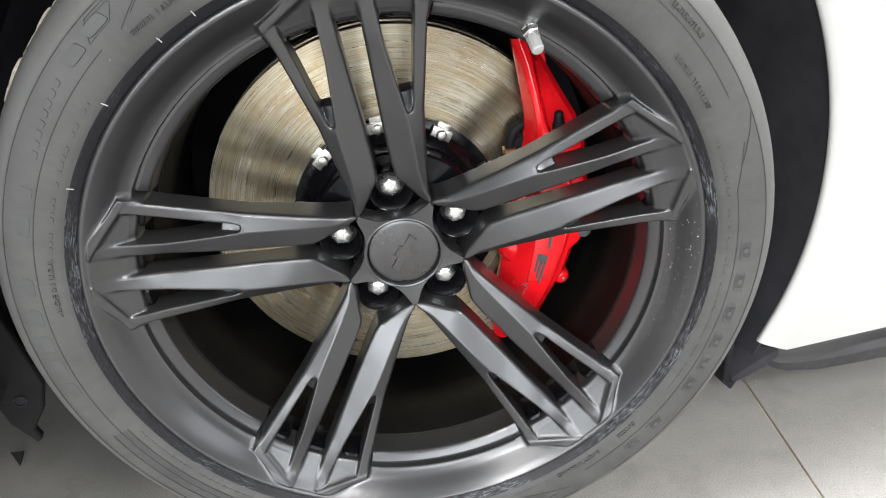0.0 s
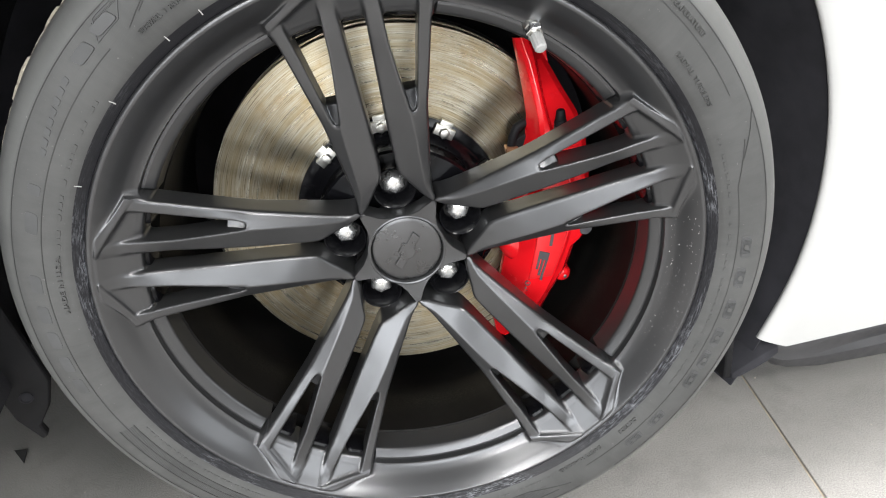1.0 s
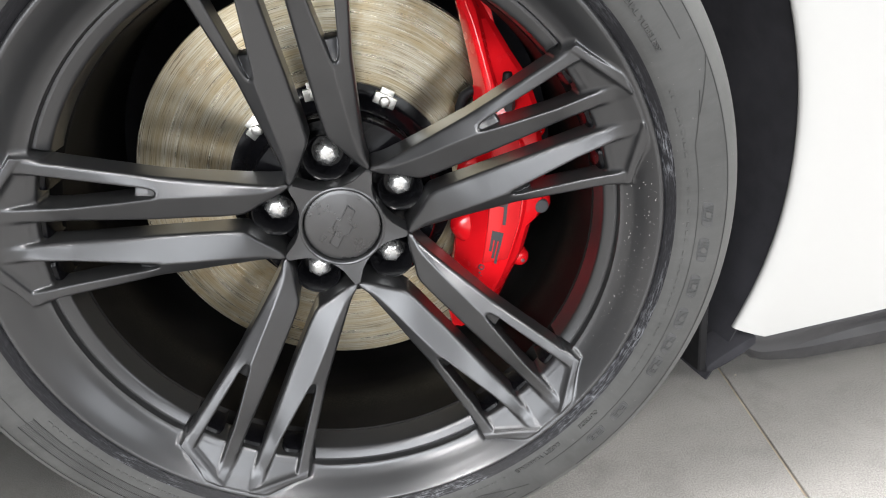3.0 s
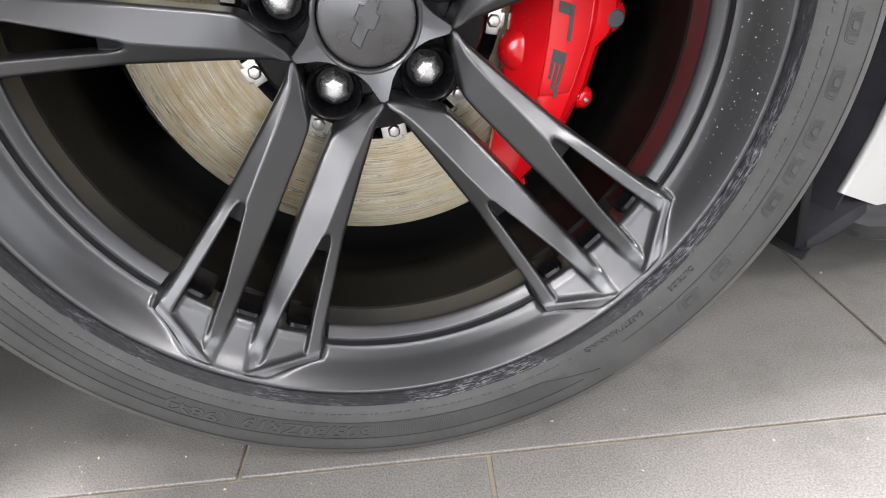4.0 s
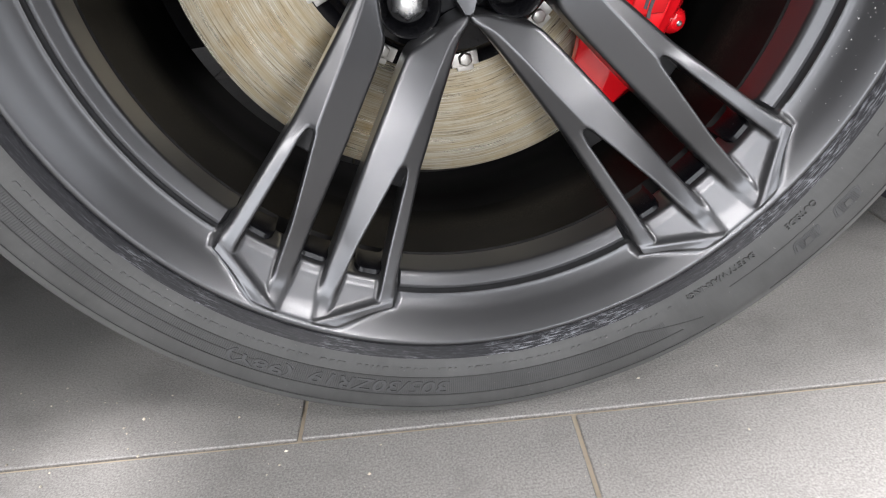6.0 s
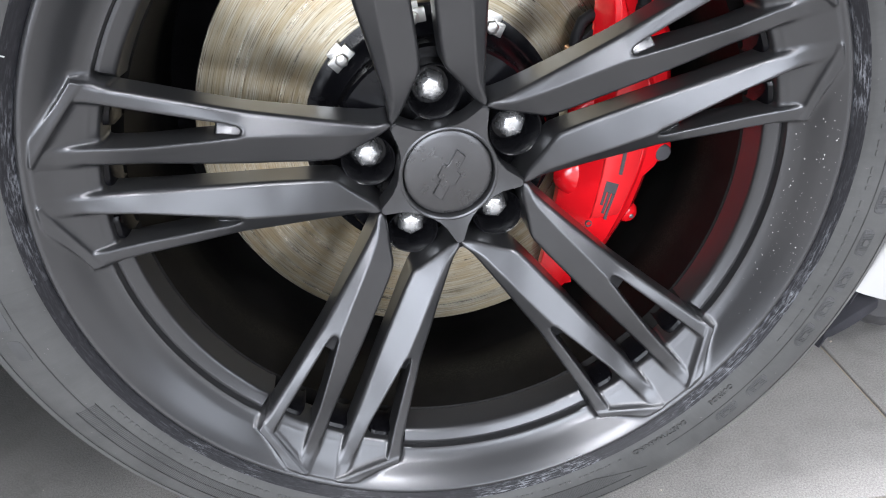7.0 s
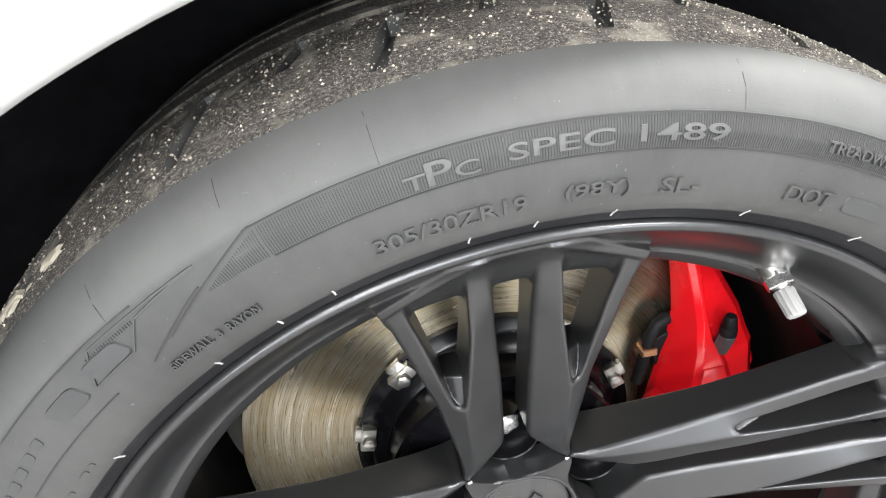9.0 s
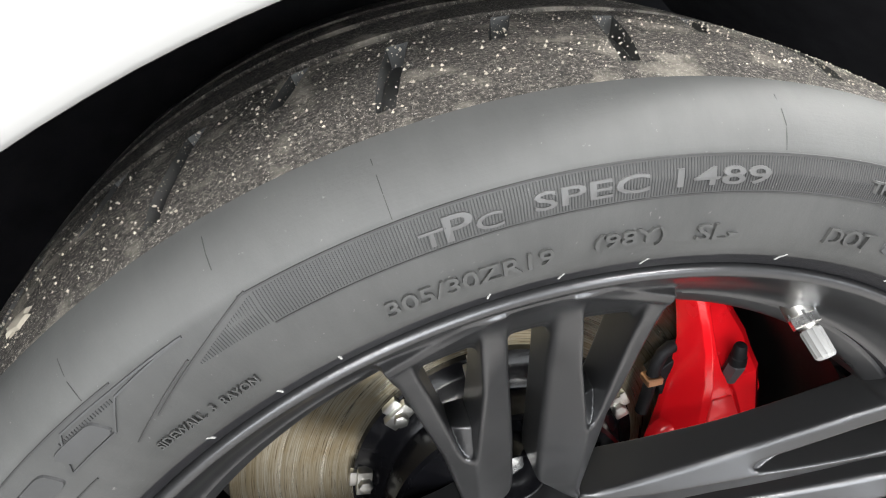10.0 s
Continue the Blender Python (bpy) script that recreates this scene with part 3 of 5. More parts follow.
def build_tyre():
    prof = SIDE + TREAD + BACK
    mats = [0] * (len(SIDE) - 1) + [1] * (len(TREAD)) + [0] * (len(BACK) + 1)
    mats = mats[:len(prof)]
    bm = lathe(prof, 300, mats=mats)
    ob = part("tyre", bm, [M_RUBBER, M_TREAD], car, "worn black tyre with dusty tread, standing on tiles", at=AXLE, limit=50)
    cutter = bpy.data.meshes.new("cutter")
    cb = tread_cuts()
    cb.to_mesh(cutter)
    cb.free()
    cob = new("cutter", cutter)
    cob.matrix_basis = AXLE
    mod = ob.modifiers.new("cut", "BOOLEAN")
    mod.operation, mod.object, mod.solver = "DIFFERENCE", cob, "EXACT"
    dg = bpy.context.evaluated_depsgraph_get()
    dg.update()
    me = bpy.data.meshes.new_from_object(ob.evaluated_get(dg))
    ob.modifiers.clear()
    ob.data = me
    bpy.data.objects.remove(cob)
    b3 = bmesh.new()
    b3.from_mesh(me)
    to_ground(b3)
    smooth(b3, 50)
    b3.to_mesh(me)
    b3.free()
    return ob


tyre = build_tyre()


LETTER_OUT, LETTER_TURN = 0.0002, 0.4      # where the moulded writing lies on the sidewall


def ring_line(r, a0, a1, half, height, r1=None, steps=None):
    """A raised line on the sidewall, from angle a0 to a1, radius r to r1."""
    b2 = bmesh.new()
    r1 = (r if r1 is None else r1) + LETTER_OUT
    r, a0, a1 = r + LETTER_OUT, a0 - LETTER_TURN, a1 - LETTER_TURN
    n = steps or max(4, int(abs(a1 - a0) * 1.5))
    secs = []
    for i in range(n + 1):
        f = i / n
        a, rr = radians(a0 + (a1 - a0) * f), r + (r1 - r) * f
        da, dr = (a1 - a0) * math.pi / 180 * rr, (r1 - r)
        l = math.hypot(da, dr) or 1
        nr, na = da / l, -dr / l
        sec = []
        for k, h in ((-1, -0.0006), (-0.6, height), (0.6, height), (1, -0.0006)):
            q = rr + k * half * nr
            ang = a + k * half * na / rr
            sec.append((q * math.cos(ang), side_y(q) - h, q * math.sin(ang)))
        secs.append(sec)
    loft(b2, secs)
    return to_ground(b2)


def wrap_text(body, a0, a1, r0, r1, height, name="lettering", mat=None, shear=0.0):
    """Raised letters on the sidewall, tops outwards, from angle a0 down to a1, between radii r0 and r1."""
    cu = bpy.data.curves.new("letters", "FONT")
    cu.body, cu.size, cu.extrude, cu.resolution_u, cu.offset = body, 1.0, 0.02, 3, 0.010
    tmp = new("letters", cu)
    dg = bpy.context.evaluated_depsgraph_get()
    dg.update()
    me = bpy.data.meshes.new_from_object(tmp.evaluated_get(dg))
    bpy.data.objects.remove(tmp)
    b2 = bmesh.new()
    b2.from_mesh(me)
    bmesh.ops.remove_doubles(b2, verts=b2.verts, dist=1e-5)
    xs, ys = [v.co.x for v in b2.verts], [v.co.y for v in b2.verts]
    x0, x1, y0, y1 = min(xs), max(xs), min(ys), max(ys)
    for v in b2.verts:
        fy = (v.co.y - y0) / (y1 - y0)
        fx = (v.co.x - x0) / (x1 - x0) + shear * (fy - 0.5)
        a, r = radians(a0 + (a1 - a0) * fx - LETTER_TURN), r0 + (r1 - r0) * fy + LETTER_OUT
        h = height if v.co.z > 0 else -0.0008
        v.co = (r * math.cos(a), side_y(r) - h, r * math.sin(a))
    bmesh.ops.recalc_face_normals(b2, faces=b2.faces)
    return part(name, to_ground(b2), mat or M_LETTER, tyre, at=AXLE)


def raised_block(a0, a1, r0, r1, height, name="raised_block", shear=0.0, mat=None):
    """A plain raised bar of the sidewall, with rounded corners."""
    b2 = bmesh.new()
    n = 24
    top, low = [], []
    for i in range(n):
        t = 2 * math.pi * i / n
        cx, cy = math.cos(t), math.sin(t)
        px = math.copysign(abs(cx) ** 0.4, cx)
        py = math.copysign(abs(cy) ** 0.4, cy)
        for lst, g, h in ((top, 0.92, height), (low, 1.0, -0.0006)):
            fx, fy = 0.5 + 0.5 * px * g + shear * py * 0.5, 0.5 + 0.5 * py * g
            a, r = radians(a0 + (a1 - a0) * fx - LETTER_TURN), r0 + (r1 - r0) * fy + LETTER_OUT
            lst.append((r * math.cos(a), side_y(r) - h, r * math.sin(a)))
    loft(b2, [low, top])
    return part(name, to_ground(b2), mat or M_BLOCK, tyre, at=AXLE)


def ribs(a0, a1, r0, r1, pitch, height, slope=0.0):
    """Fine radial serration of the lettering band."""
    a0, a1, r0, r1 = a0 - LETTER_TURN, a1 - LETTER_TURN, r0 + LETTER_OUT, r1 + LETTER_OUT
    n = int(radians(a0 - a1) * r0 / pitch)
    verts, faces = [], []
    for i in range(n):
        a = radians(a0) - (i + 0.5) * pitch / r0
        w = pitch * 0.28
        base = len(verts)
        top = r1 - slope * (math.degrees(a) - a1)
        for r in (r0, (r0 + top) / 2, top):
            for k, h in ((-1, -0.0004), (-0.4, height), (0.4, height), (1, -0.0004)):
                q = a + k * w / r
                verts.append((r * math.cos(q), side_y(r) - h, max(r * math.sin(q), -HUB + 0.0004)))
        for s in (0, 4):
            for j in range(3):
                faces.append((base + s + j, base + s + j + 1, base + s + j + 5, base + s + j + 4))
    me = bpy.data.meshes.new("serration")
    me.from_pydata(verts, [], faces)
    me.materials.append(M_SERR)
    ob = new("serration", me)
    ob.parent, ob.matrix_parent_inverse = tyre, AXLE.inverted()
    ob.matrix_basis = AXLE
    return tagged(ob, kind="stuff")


for r, a0, a1 in ((0.3040, 113, -52), (0.2915, 112, 30), (0.3040, 250, 122), (0.2835, 238, 128), (0.2800, 14, -56), (0.3035, 300, 228)):
    part("moulded_line", ring_line(r, a0, a1, 0.0004, 0.0005), M_GROOVE, tyre, at=AXLE)
for r, r1, a0, a1 in ((0.3045, 0.2866, 112.5, 121.6), (0.2915, 0.2800, 22, 14), (0.3035, 0.2870, 26, 18.5), (0.2835, 0.2960, 124, 117.5)):
    part("moulded_line", ring_line(r, a0, a1, 0.0004, 0.0006, r1), M_GROOVE, tyre, at=AXLE)
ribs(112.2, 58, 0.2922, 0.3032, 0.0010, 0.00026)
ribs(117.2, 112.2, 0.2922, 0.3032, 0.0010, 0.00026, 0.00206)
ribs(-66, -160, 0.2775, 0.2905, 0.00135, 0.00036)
for r, a0, a1, r1 in ((0.2768, -70, -160, None), (0.2912, -64, -160, None), (0.2768, -70, -61, 0.2900)):
    part("moulded_line", ring_line(r, a0, a1, 0.0004, 0.0006, r1), M_GROOVE, tyre, at=AXLE)
for body, a0, a1, r0, r1 in (("T", 102.4, 100.9, 0.2932, 0.2984), ("P", 100.85, 99.1, 0.2930, 0.3010), ("C", 99.0, 97.3, 0.2932, 0.2984), ("SPEC", 95.4, 88.2, 0.2943, 0.3001), ("1489", 86.4, 80.0, 0.2944, 0.3003)):
    wrap_text(body, a0, a1, r0, r1, 0.0008)
for body, a0, a1, r0, r1 in (("305/30ZR19", 105.9, 94.4, 0.2742, 0.2806), ("(98Y)", 91.6, 86.5, 0.2742, 0.2812), ("SL-", 84.2, 81.0, 0.2742, 0.2806), ("DOT", 73.4, 69.0, 0.2742, 0.2806), ("SIDEWALL  3  RAYON", 123.6, 115.3, 0.2758, 0.2792), ("RADIAL TUBELESS", 41.0, 30.2, 0.2745, 0.2780), ("MADE IN U.S.A.", 174.0, 163.0, 0.2720, 0.2752), ("OUTSIDE", -40.6, -45.6, 0.2690, 0.2725), ("SAFETY WARNING:", -50.8, -61.6, 0.2688, 0.2722), ("TREADWEAR", 72.0, 64.4, 0.2950, 0.2992), ("TEMPERATURE", 47.6, 40.3, 0.2950, 0.2988)):
    wrap_text(body, a0, a1, r0, r1, 0.0014, mat=M_RUBBER)
wrap_text("305/30ZR19", -97.6, -116.4, 0.2795, 0.2890, 0.0009, shear=0.03, mat=M_BLOCK)
wrap_text("(98Y)", -118.8, -127.4, 0.2795, 0.2890, 0.0009, mat=M_BLOCK)
for a0, a1 in ((67.8, 63.5),):
    raised_block(a0, a1, 0.2740, 0.2815, 0.0006)
for a in (2.0, -4.2, -10.9, -17.2, -22.4, -27.4, -38.4, -44.8):
    raised_block(a + 2.2, a - 2.2, 0.2830, 0.2930, 0.0004, shear=0.12)
    raised_block(a + 1.9, a - 1.9, 0.2837, 0.2923, 0.0007, "ribbed_inlay", shear=0.12)
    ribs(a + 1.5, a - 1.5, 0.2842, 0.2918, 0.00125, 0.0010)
    raised_block(a + 0.5, a - 0.5, 0.2858, 0.2902, 0.0012, shear=0.25, mat=M_RUBBER)
for a in (168.4, 174.0, 178.9, 183.8, 188.6):
    raised_block(a + 1.7, a - 1.7, 0.2862, 0.2950, 0.0003, shear=0.1)
for a, w in ((157.9, 1.9), (152.4, 0.9)):
    raised_block(a + w, a - w, 0.2855, 0.2945, 0.0003, shear=0.1)
for i in range(8):
    raised_block(146.8 - i * 1.55, 145.7 - i * 1.55, 0.2872 + 0.0006 * i, 0.2915 + 0.0006 * i, 0.0005, shear=0.2)
BADGE = ((128.0, 0.2908), (126.1, 0.3022), (121.8, 0.3022), (116.5, 0.3030), (121.9, 0.3003), (123.8, 0.2914), (128.0, 0.2908))
for (a0, r0), (a1, r1) in zip(BADGE, BADGE[1:]):
    part("moulded_line", ring_line(r0 - LETTER_OUT, a0 + LETTER_TURN, a1 + LETTER_TURN, 0.0005, 0.0007, r1 - LETTER_OUT), M_BLOCK, tyre, at=AXLE)
raised_block(128.0, 124.2, 0.2915, 0.2995, 0.0009, shear=-0.12)
raised_block(132.6, 129.2, 0.2895, 0.2985, 0.0009, shear=-0.12)
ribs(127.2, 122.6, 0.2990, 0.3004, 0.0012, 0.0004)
rng = random.Random(8)
for r0, a, end in ((0.2700, -64.0, -158.0), (0.2722, 24.0, -30.0), (0.2712, 162.0, 136.0)):
    while a > end:
        w = rng.uniform(0.35, 1.3)
        raised_block(a, a - w, r0, r0 + 0.0024, 0.0006, "moulded_word", shear=0.1, mat=M_RUBBER)
        a -= w + (0.35 if rng.random() < 0.8 else 1.6)
for a in (121.9, 115.6, 110.6, 99.1, 93.6, 87.1, 75.2, 63.0, 135.0, 150.5):
    part("rubber_tick", ring_line(0.2628, a, a - 0.15, 0.0005, 0.0004, 0.2668, 3), M_WEAR, tyre, at=AXLE)

for a, r0, r1 in ((103.4, 0.3050, 0.3195), (113.5, 0.3130, 0.3200), (79.0, 0.3050, 0.3195), (124.0, 0.3050, 0.3170)):
    part("mould_seam", ring_line(r0, a, a - 0.07, 0.0002, 0.0002, r1, 4), M_GROOVE, tyre, at=AXLE)

# grit pressed into the tread
rng = random.Random(4)
verts, faces = [], []
for i in range(4200):
    a = radians(rng.uniform(58, 152))
    y = 0.004 + 0.07 * rng.random() ** 1.3
    r = table([(q, p) for p, q in SIDE[-2:] + TREAD[:6]], y)
    s = 0.00015 + 0.00065 * rng.random() ** 5
    c = Vector((r * math.cos(a), y, r * math.sin(a)))
    base = len(verts)
    for d in ((1, 0, 0), (-1, 0, 0), (0, 1, 0), (0, -1, 0), (0, 0, 1), (0, 0, -1)):
        verts.append(c + Vector(d) * s * rng.uniform(0.6, 1.4))
    for f in ((0, 2, 4), (2, 1, 4), (1, 3, 4), (3, 0, 4), (2, 0, 5), (1, 2, 5), (3, 1, 5), (0, 3, 5)):
        faces.append(tuple(base + k for k in f))
me = bpy.data.meshes.new("grit")
me.from_pydata(verts, [], faces)
me.materials.append(M_GRIT)
ob = new("grit", me)
ob.parent, ob.matrix_parent_inverse, ob.matrix_basis = tyre, AXLE.inverted(), AXLE
tagged(ob, "pale sand grains pressed into the tread", kind="stuff")

# pale mud dried on the tread's shoulder
rng = random.Random(21)
verts, faces = [], []
for i in range(46):
    a0 = rng.choice((rng.gauss(148, 6), rng.gauss(141, 8), rng.uniform(126, 152)))
    y0 = 0.009 + 0.010 * rng.random()
    big = 0.0012 + 0.0068 * rng.random() ** 2
    base, n = len(verts), 14
    wob = [rng.uniform(0.6, 1.25) for _ in range(n)]
    for lift, g in ((-0.0004, 1.0), (0.0009, 0.72), (0.0013, 0.0)):
        for k in range(n if g else 1):
            t = 2 * math.pi * k / n
            w = big * g * wob[k]
            y = y0 + w * math.sin(t)
            r = table([(q, p) for p, q in SIDE[-2:] + TREAD[:6]], y) + lift * big / 0.004
            a = radians(a0) + 1.5 * w * math.cos(t) / r
            verts.append((r * math.cos(a), y, r * math.sin(a)))
    for k in range(n):
        q = (k + 1) % n
        faces.append((base + k, base + q, base + n + q, base + n + k))
        faces.append((base + n + k, base + n + q, base + 2 * n))
me = bpy.data.meshes.new("dried_mud")
me.from_pydata(verts, [], faces)
me.materials.append(M_MUD)
ob = new("dried_mud", me)
ob.parent, ob.matrix_parent_inverse, ob.matrix_basis = tyre, AXLE.inverted(), AXLE
tagged(ob, "pale patches of dried mud on the tread", kind="stuff")

# crumbs on the floor and a small three-cornered mark
rng = random.Random(33)
verts, faces = [], []
for i in range(260):
    x, y = (rng.gauss(-0.30, 0.13), rng.gauss(-0.03, 0.10)) if i % 2 else (rng.uniform(-0.8, 0.9), rng.uniform(-0.45, 0.25))
    q = 0.0004 + 0.0012 * rng.random() ** 4
    base = len(verts)
    for d in ((1, 0, 0), (-1, 0, 0), (0, 1, 0), (0, -1, 0), (0, 0, 1), (0, 0, -0.4)):
        verts.append(Vector((x, y, 0.0009)) + Vector(d) * q * rng.uniform(0.6, 1.5))
    for f in ((0, 2, 4), (2, 1, 4), (1, 3, 4), (3, 0, 4), (2, 0, 5), (1, 2, 5), (3, 1, 5), (0, 3, 5)):
        faces.append(tuple(base + k for k in f))
me = bpy.data.meshes.new("crumbs")
me.from_pydata(verts, [], faces)
me.materials.append(M_GRIT)
tagged(new("crumbs", me), "pale crumbs and dust grains lying on the floor tiles", "crumbs", kind="stuff")
b2 = bmesh.new()
loft(b2, [[(-0.572, 0.214, z), (-0.547, 0.187, z), (-0.554, 0.213, z)] for z in (0.0005, 0.0022)])
chip = thing("floor_sticker", Matrix(), "small dark three-cornered sticker on the floor tile", "sticker")
part("sticker_face", b2, M_GROOVE, chip)

# ---- wheel ----
LIP = [(0.2585, -0.0150), (0.2584, -0.0176), (0.2577, -0.0190), (0.2566, -0.0198), (0.2554, -0.0200), (0.2543, -0.0196), (0.2530, -0.0186), (0.2490, -0.0140), (0.2468, -0.0112), (0.2450, -0.0085), (0.2400, -0.0010), (0.2350, 0.0040), (0.2325, 0.0058), (0.2316, 0.0066), (0.2312, 0.0080), (0.2312, 0.0120)]
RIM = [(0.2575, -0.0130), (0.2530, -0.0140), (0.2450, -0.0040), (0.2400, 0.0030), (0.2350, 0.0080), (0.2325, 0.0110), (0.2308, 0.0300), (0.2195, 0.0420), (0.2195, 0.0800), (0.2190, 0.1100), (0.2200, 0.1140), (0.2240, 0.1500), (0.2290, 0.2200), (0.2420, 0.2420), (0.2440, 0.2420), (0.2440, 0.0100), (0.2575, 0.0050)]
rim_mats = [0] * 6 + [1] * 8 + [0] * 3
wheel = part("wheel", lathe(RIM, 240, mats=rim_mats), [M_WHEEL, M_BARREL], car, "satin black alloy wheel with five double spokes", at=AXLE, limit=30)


def arc_sweep(bm, prof, a0, a1, n, ends=0.0):
    """A profile (r, y) swept round the axis from a0 to a1 degrees; its ends shrink over the last degrees, so that they round off."""
    secs = []
    for k in range(n + 1):
        a = a0 + (a1 - a0) * k / n
        e = min(a - a0, a1 - a)
        back = 0.0 if not ends or e >= ends else 0.006 * (1 - math.sqrt(1 - (1 - e / ends) ** 2))
        secs.append([(r * math.cos(radians(a)), y + back, r * math.sin(radians(a))) for r, y in prof])
    loft(bm, secs)


RING = [(0.2309, 0.0112), (0.2289, 0.0112), (0.2282, 0.0115), (0.2237, 0.0149), (0.2219, 0.0166), (0.2212, 0.0180), (0.2209, 0.0200), (0.2205, 0.0400), (0.2309, 0.0400)]
for i in range(5):
    bm = bmesh.new()
    mid = SPOKE_A - 36 - 72 * i
    arc_sweep(bm, RING, mid - 21.3, mid + 21.3, 40, 1.2)
    part("rim_step", bm, M_WHEEL, wheel, at=AXLE, limit=30, weighted=True)

def eased(pairs, sigma=0.003):
    """A table whose corners are rounded off over sigma, as a function of arrays."""
    xs = np.arange(0.015, 0.275, 0.0005)
    ys = np.interp(xs, [p[0] for p in pairs], [p[1] for p in pairs])
    k = np.arange(-40, 41) * 0.0005
    g = np.exp(-0.5 * (k / sigma) ** 2)
    ys = np.convolve(np.pad(ys, 40, mode="edge"), g / g.sum(), mode="valid")
    return lambda u: np.interp(u, xs, ys)


def smax(a, b, k):
    h = np.clip(0.5 + 0.5 * (a - b) / k, 0, 1)
    return b + (a - b) * h + k * h * (1 - h)


def smin(a, b, k):
    return -smax(-a, -b, k)


T36 = math.tan(radians(36))
GAP = eased([(0.020, 0.0340), (0.0465, 0.0332), (0.052, 0.0275), (0.058, 0.0233), (0.065, 0.0190), (0.072, 0.0146), (0.080, 0.0090), (0.085, 0.0074), (0.10, 0.0068), (0.1435, 0.0070), (0.19, 0.0082), (0.222, 0.0090), (0.236, 0.0104), (0.2465, 0.0128), (0.2548, 0.0150)], 0.0016)
RIDGE = eased([(0.020, 0.020 * T36), (0.0498, 0.0498 * T36), (0.056, 0.0318), (0.065, 0.0292), (0.09, 0.0286), (0.115, 0.0288), (0.1435, 0.0285), (0.165, 0.0258), (0.2, 0.0218), (0.229, 0.0210), (0.242, 0.0192), (0.2548, 0.0170)])
OUTER = eased([(0.020, 0.020 * T36), (0.0498, 0.0498 * T36), (0.056, 0.0347), (0.068, 0.0350), (0.095, 0.0378), (0.127, 0.0414), (0.1435, 0.0432), (0.205, 0.0544), (0.2295, 0.0588), (0.25, 0.0625)], 0.002)
SLOT = eased([(0.1435, 0.0330), (0.152, 0.0357), (0.16, 0.0366), (0.2, 0.0432), (0.2355, 0.0500)])
FRONT = eased([(0.020, 0.0548), (0.040, 0.0540)] + [(u, 0.052 - 0.379 * (u - 0.0498) + 0.632 * (u - 0.0498) * (u - 0.1435)) for u in np.linspace(0.05, 0.24, 20)] + [(0.247, -0.0148), (0.2525, -0.0184), (0.2600, -0.0222)])
DROP = eased([(0.0498, 0.0), (0.06, 0.002), (0.1, 0.0062), (0.1435, 0.0085), (0.2, 0.0050), (0.2300, 0.0010)])
TWIST = eased([(0.028, 0.0), (0.046, 0.0004), (0.06, 0.0030), (0.085, 0.0070), (0.12, 0.0090), (0.2, 0.0078), (0.218, 0.0045), (0.235, 0.0020), (0.2545, 0.0006)])   # how much deeper the gap's edge lies than the ridge
THICK = eased([(0.028, 0.040), (0.1, 0.036), (0.2, 0.030), (0.252, 0.026)])
LIP_Y = eased([(r, y) for r, y in reversed(LIP[6:13])] + [(0.2560, -0.0216)], 0.0012)
FLOOR_Y = eased([(0.2180, 0.0096), (0.2225, 0.0056), (0.2400, -0.0080), (0.2535, -0.0182)], 0.0008)
TONGUE = eased([(0.130, 0.001), (0.1435, 0.0030), (0.150, 0.0070), (0.161, 0.0125), (0.1625, 0.05), (0.26, 0.06)], 0.0007)
RAIL_A, RAIL_B = np.array((0.2300, 0.0585)), np.array((0.2548, 0.0158))
RAIL_D = (RAIL_B - RAIL_A) / np.linalg.norm(RAIL_B - RAIL_A)


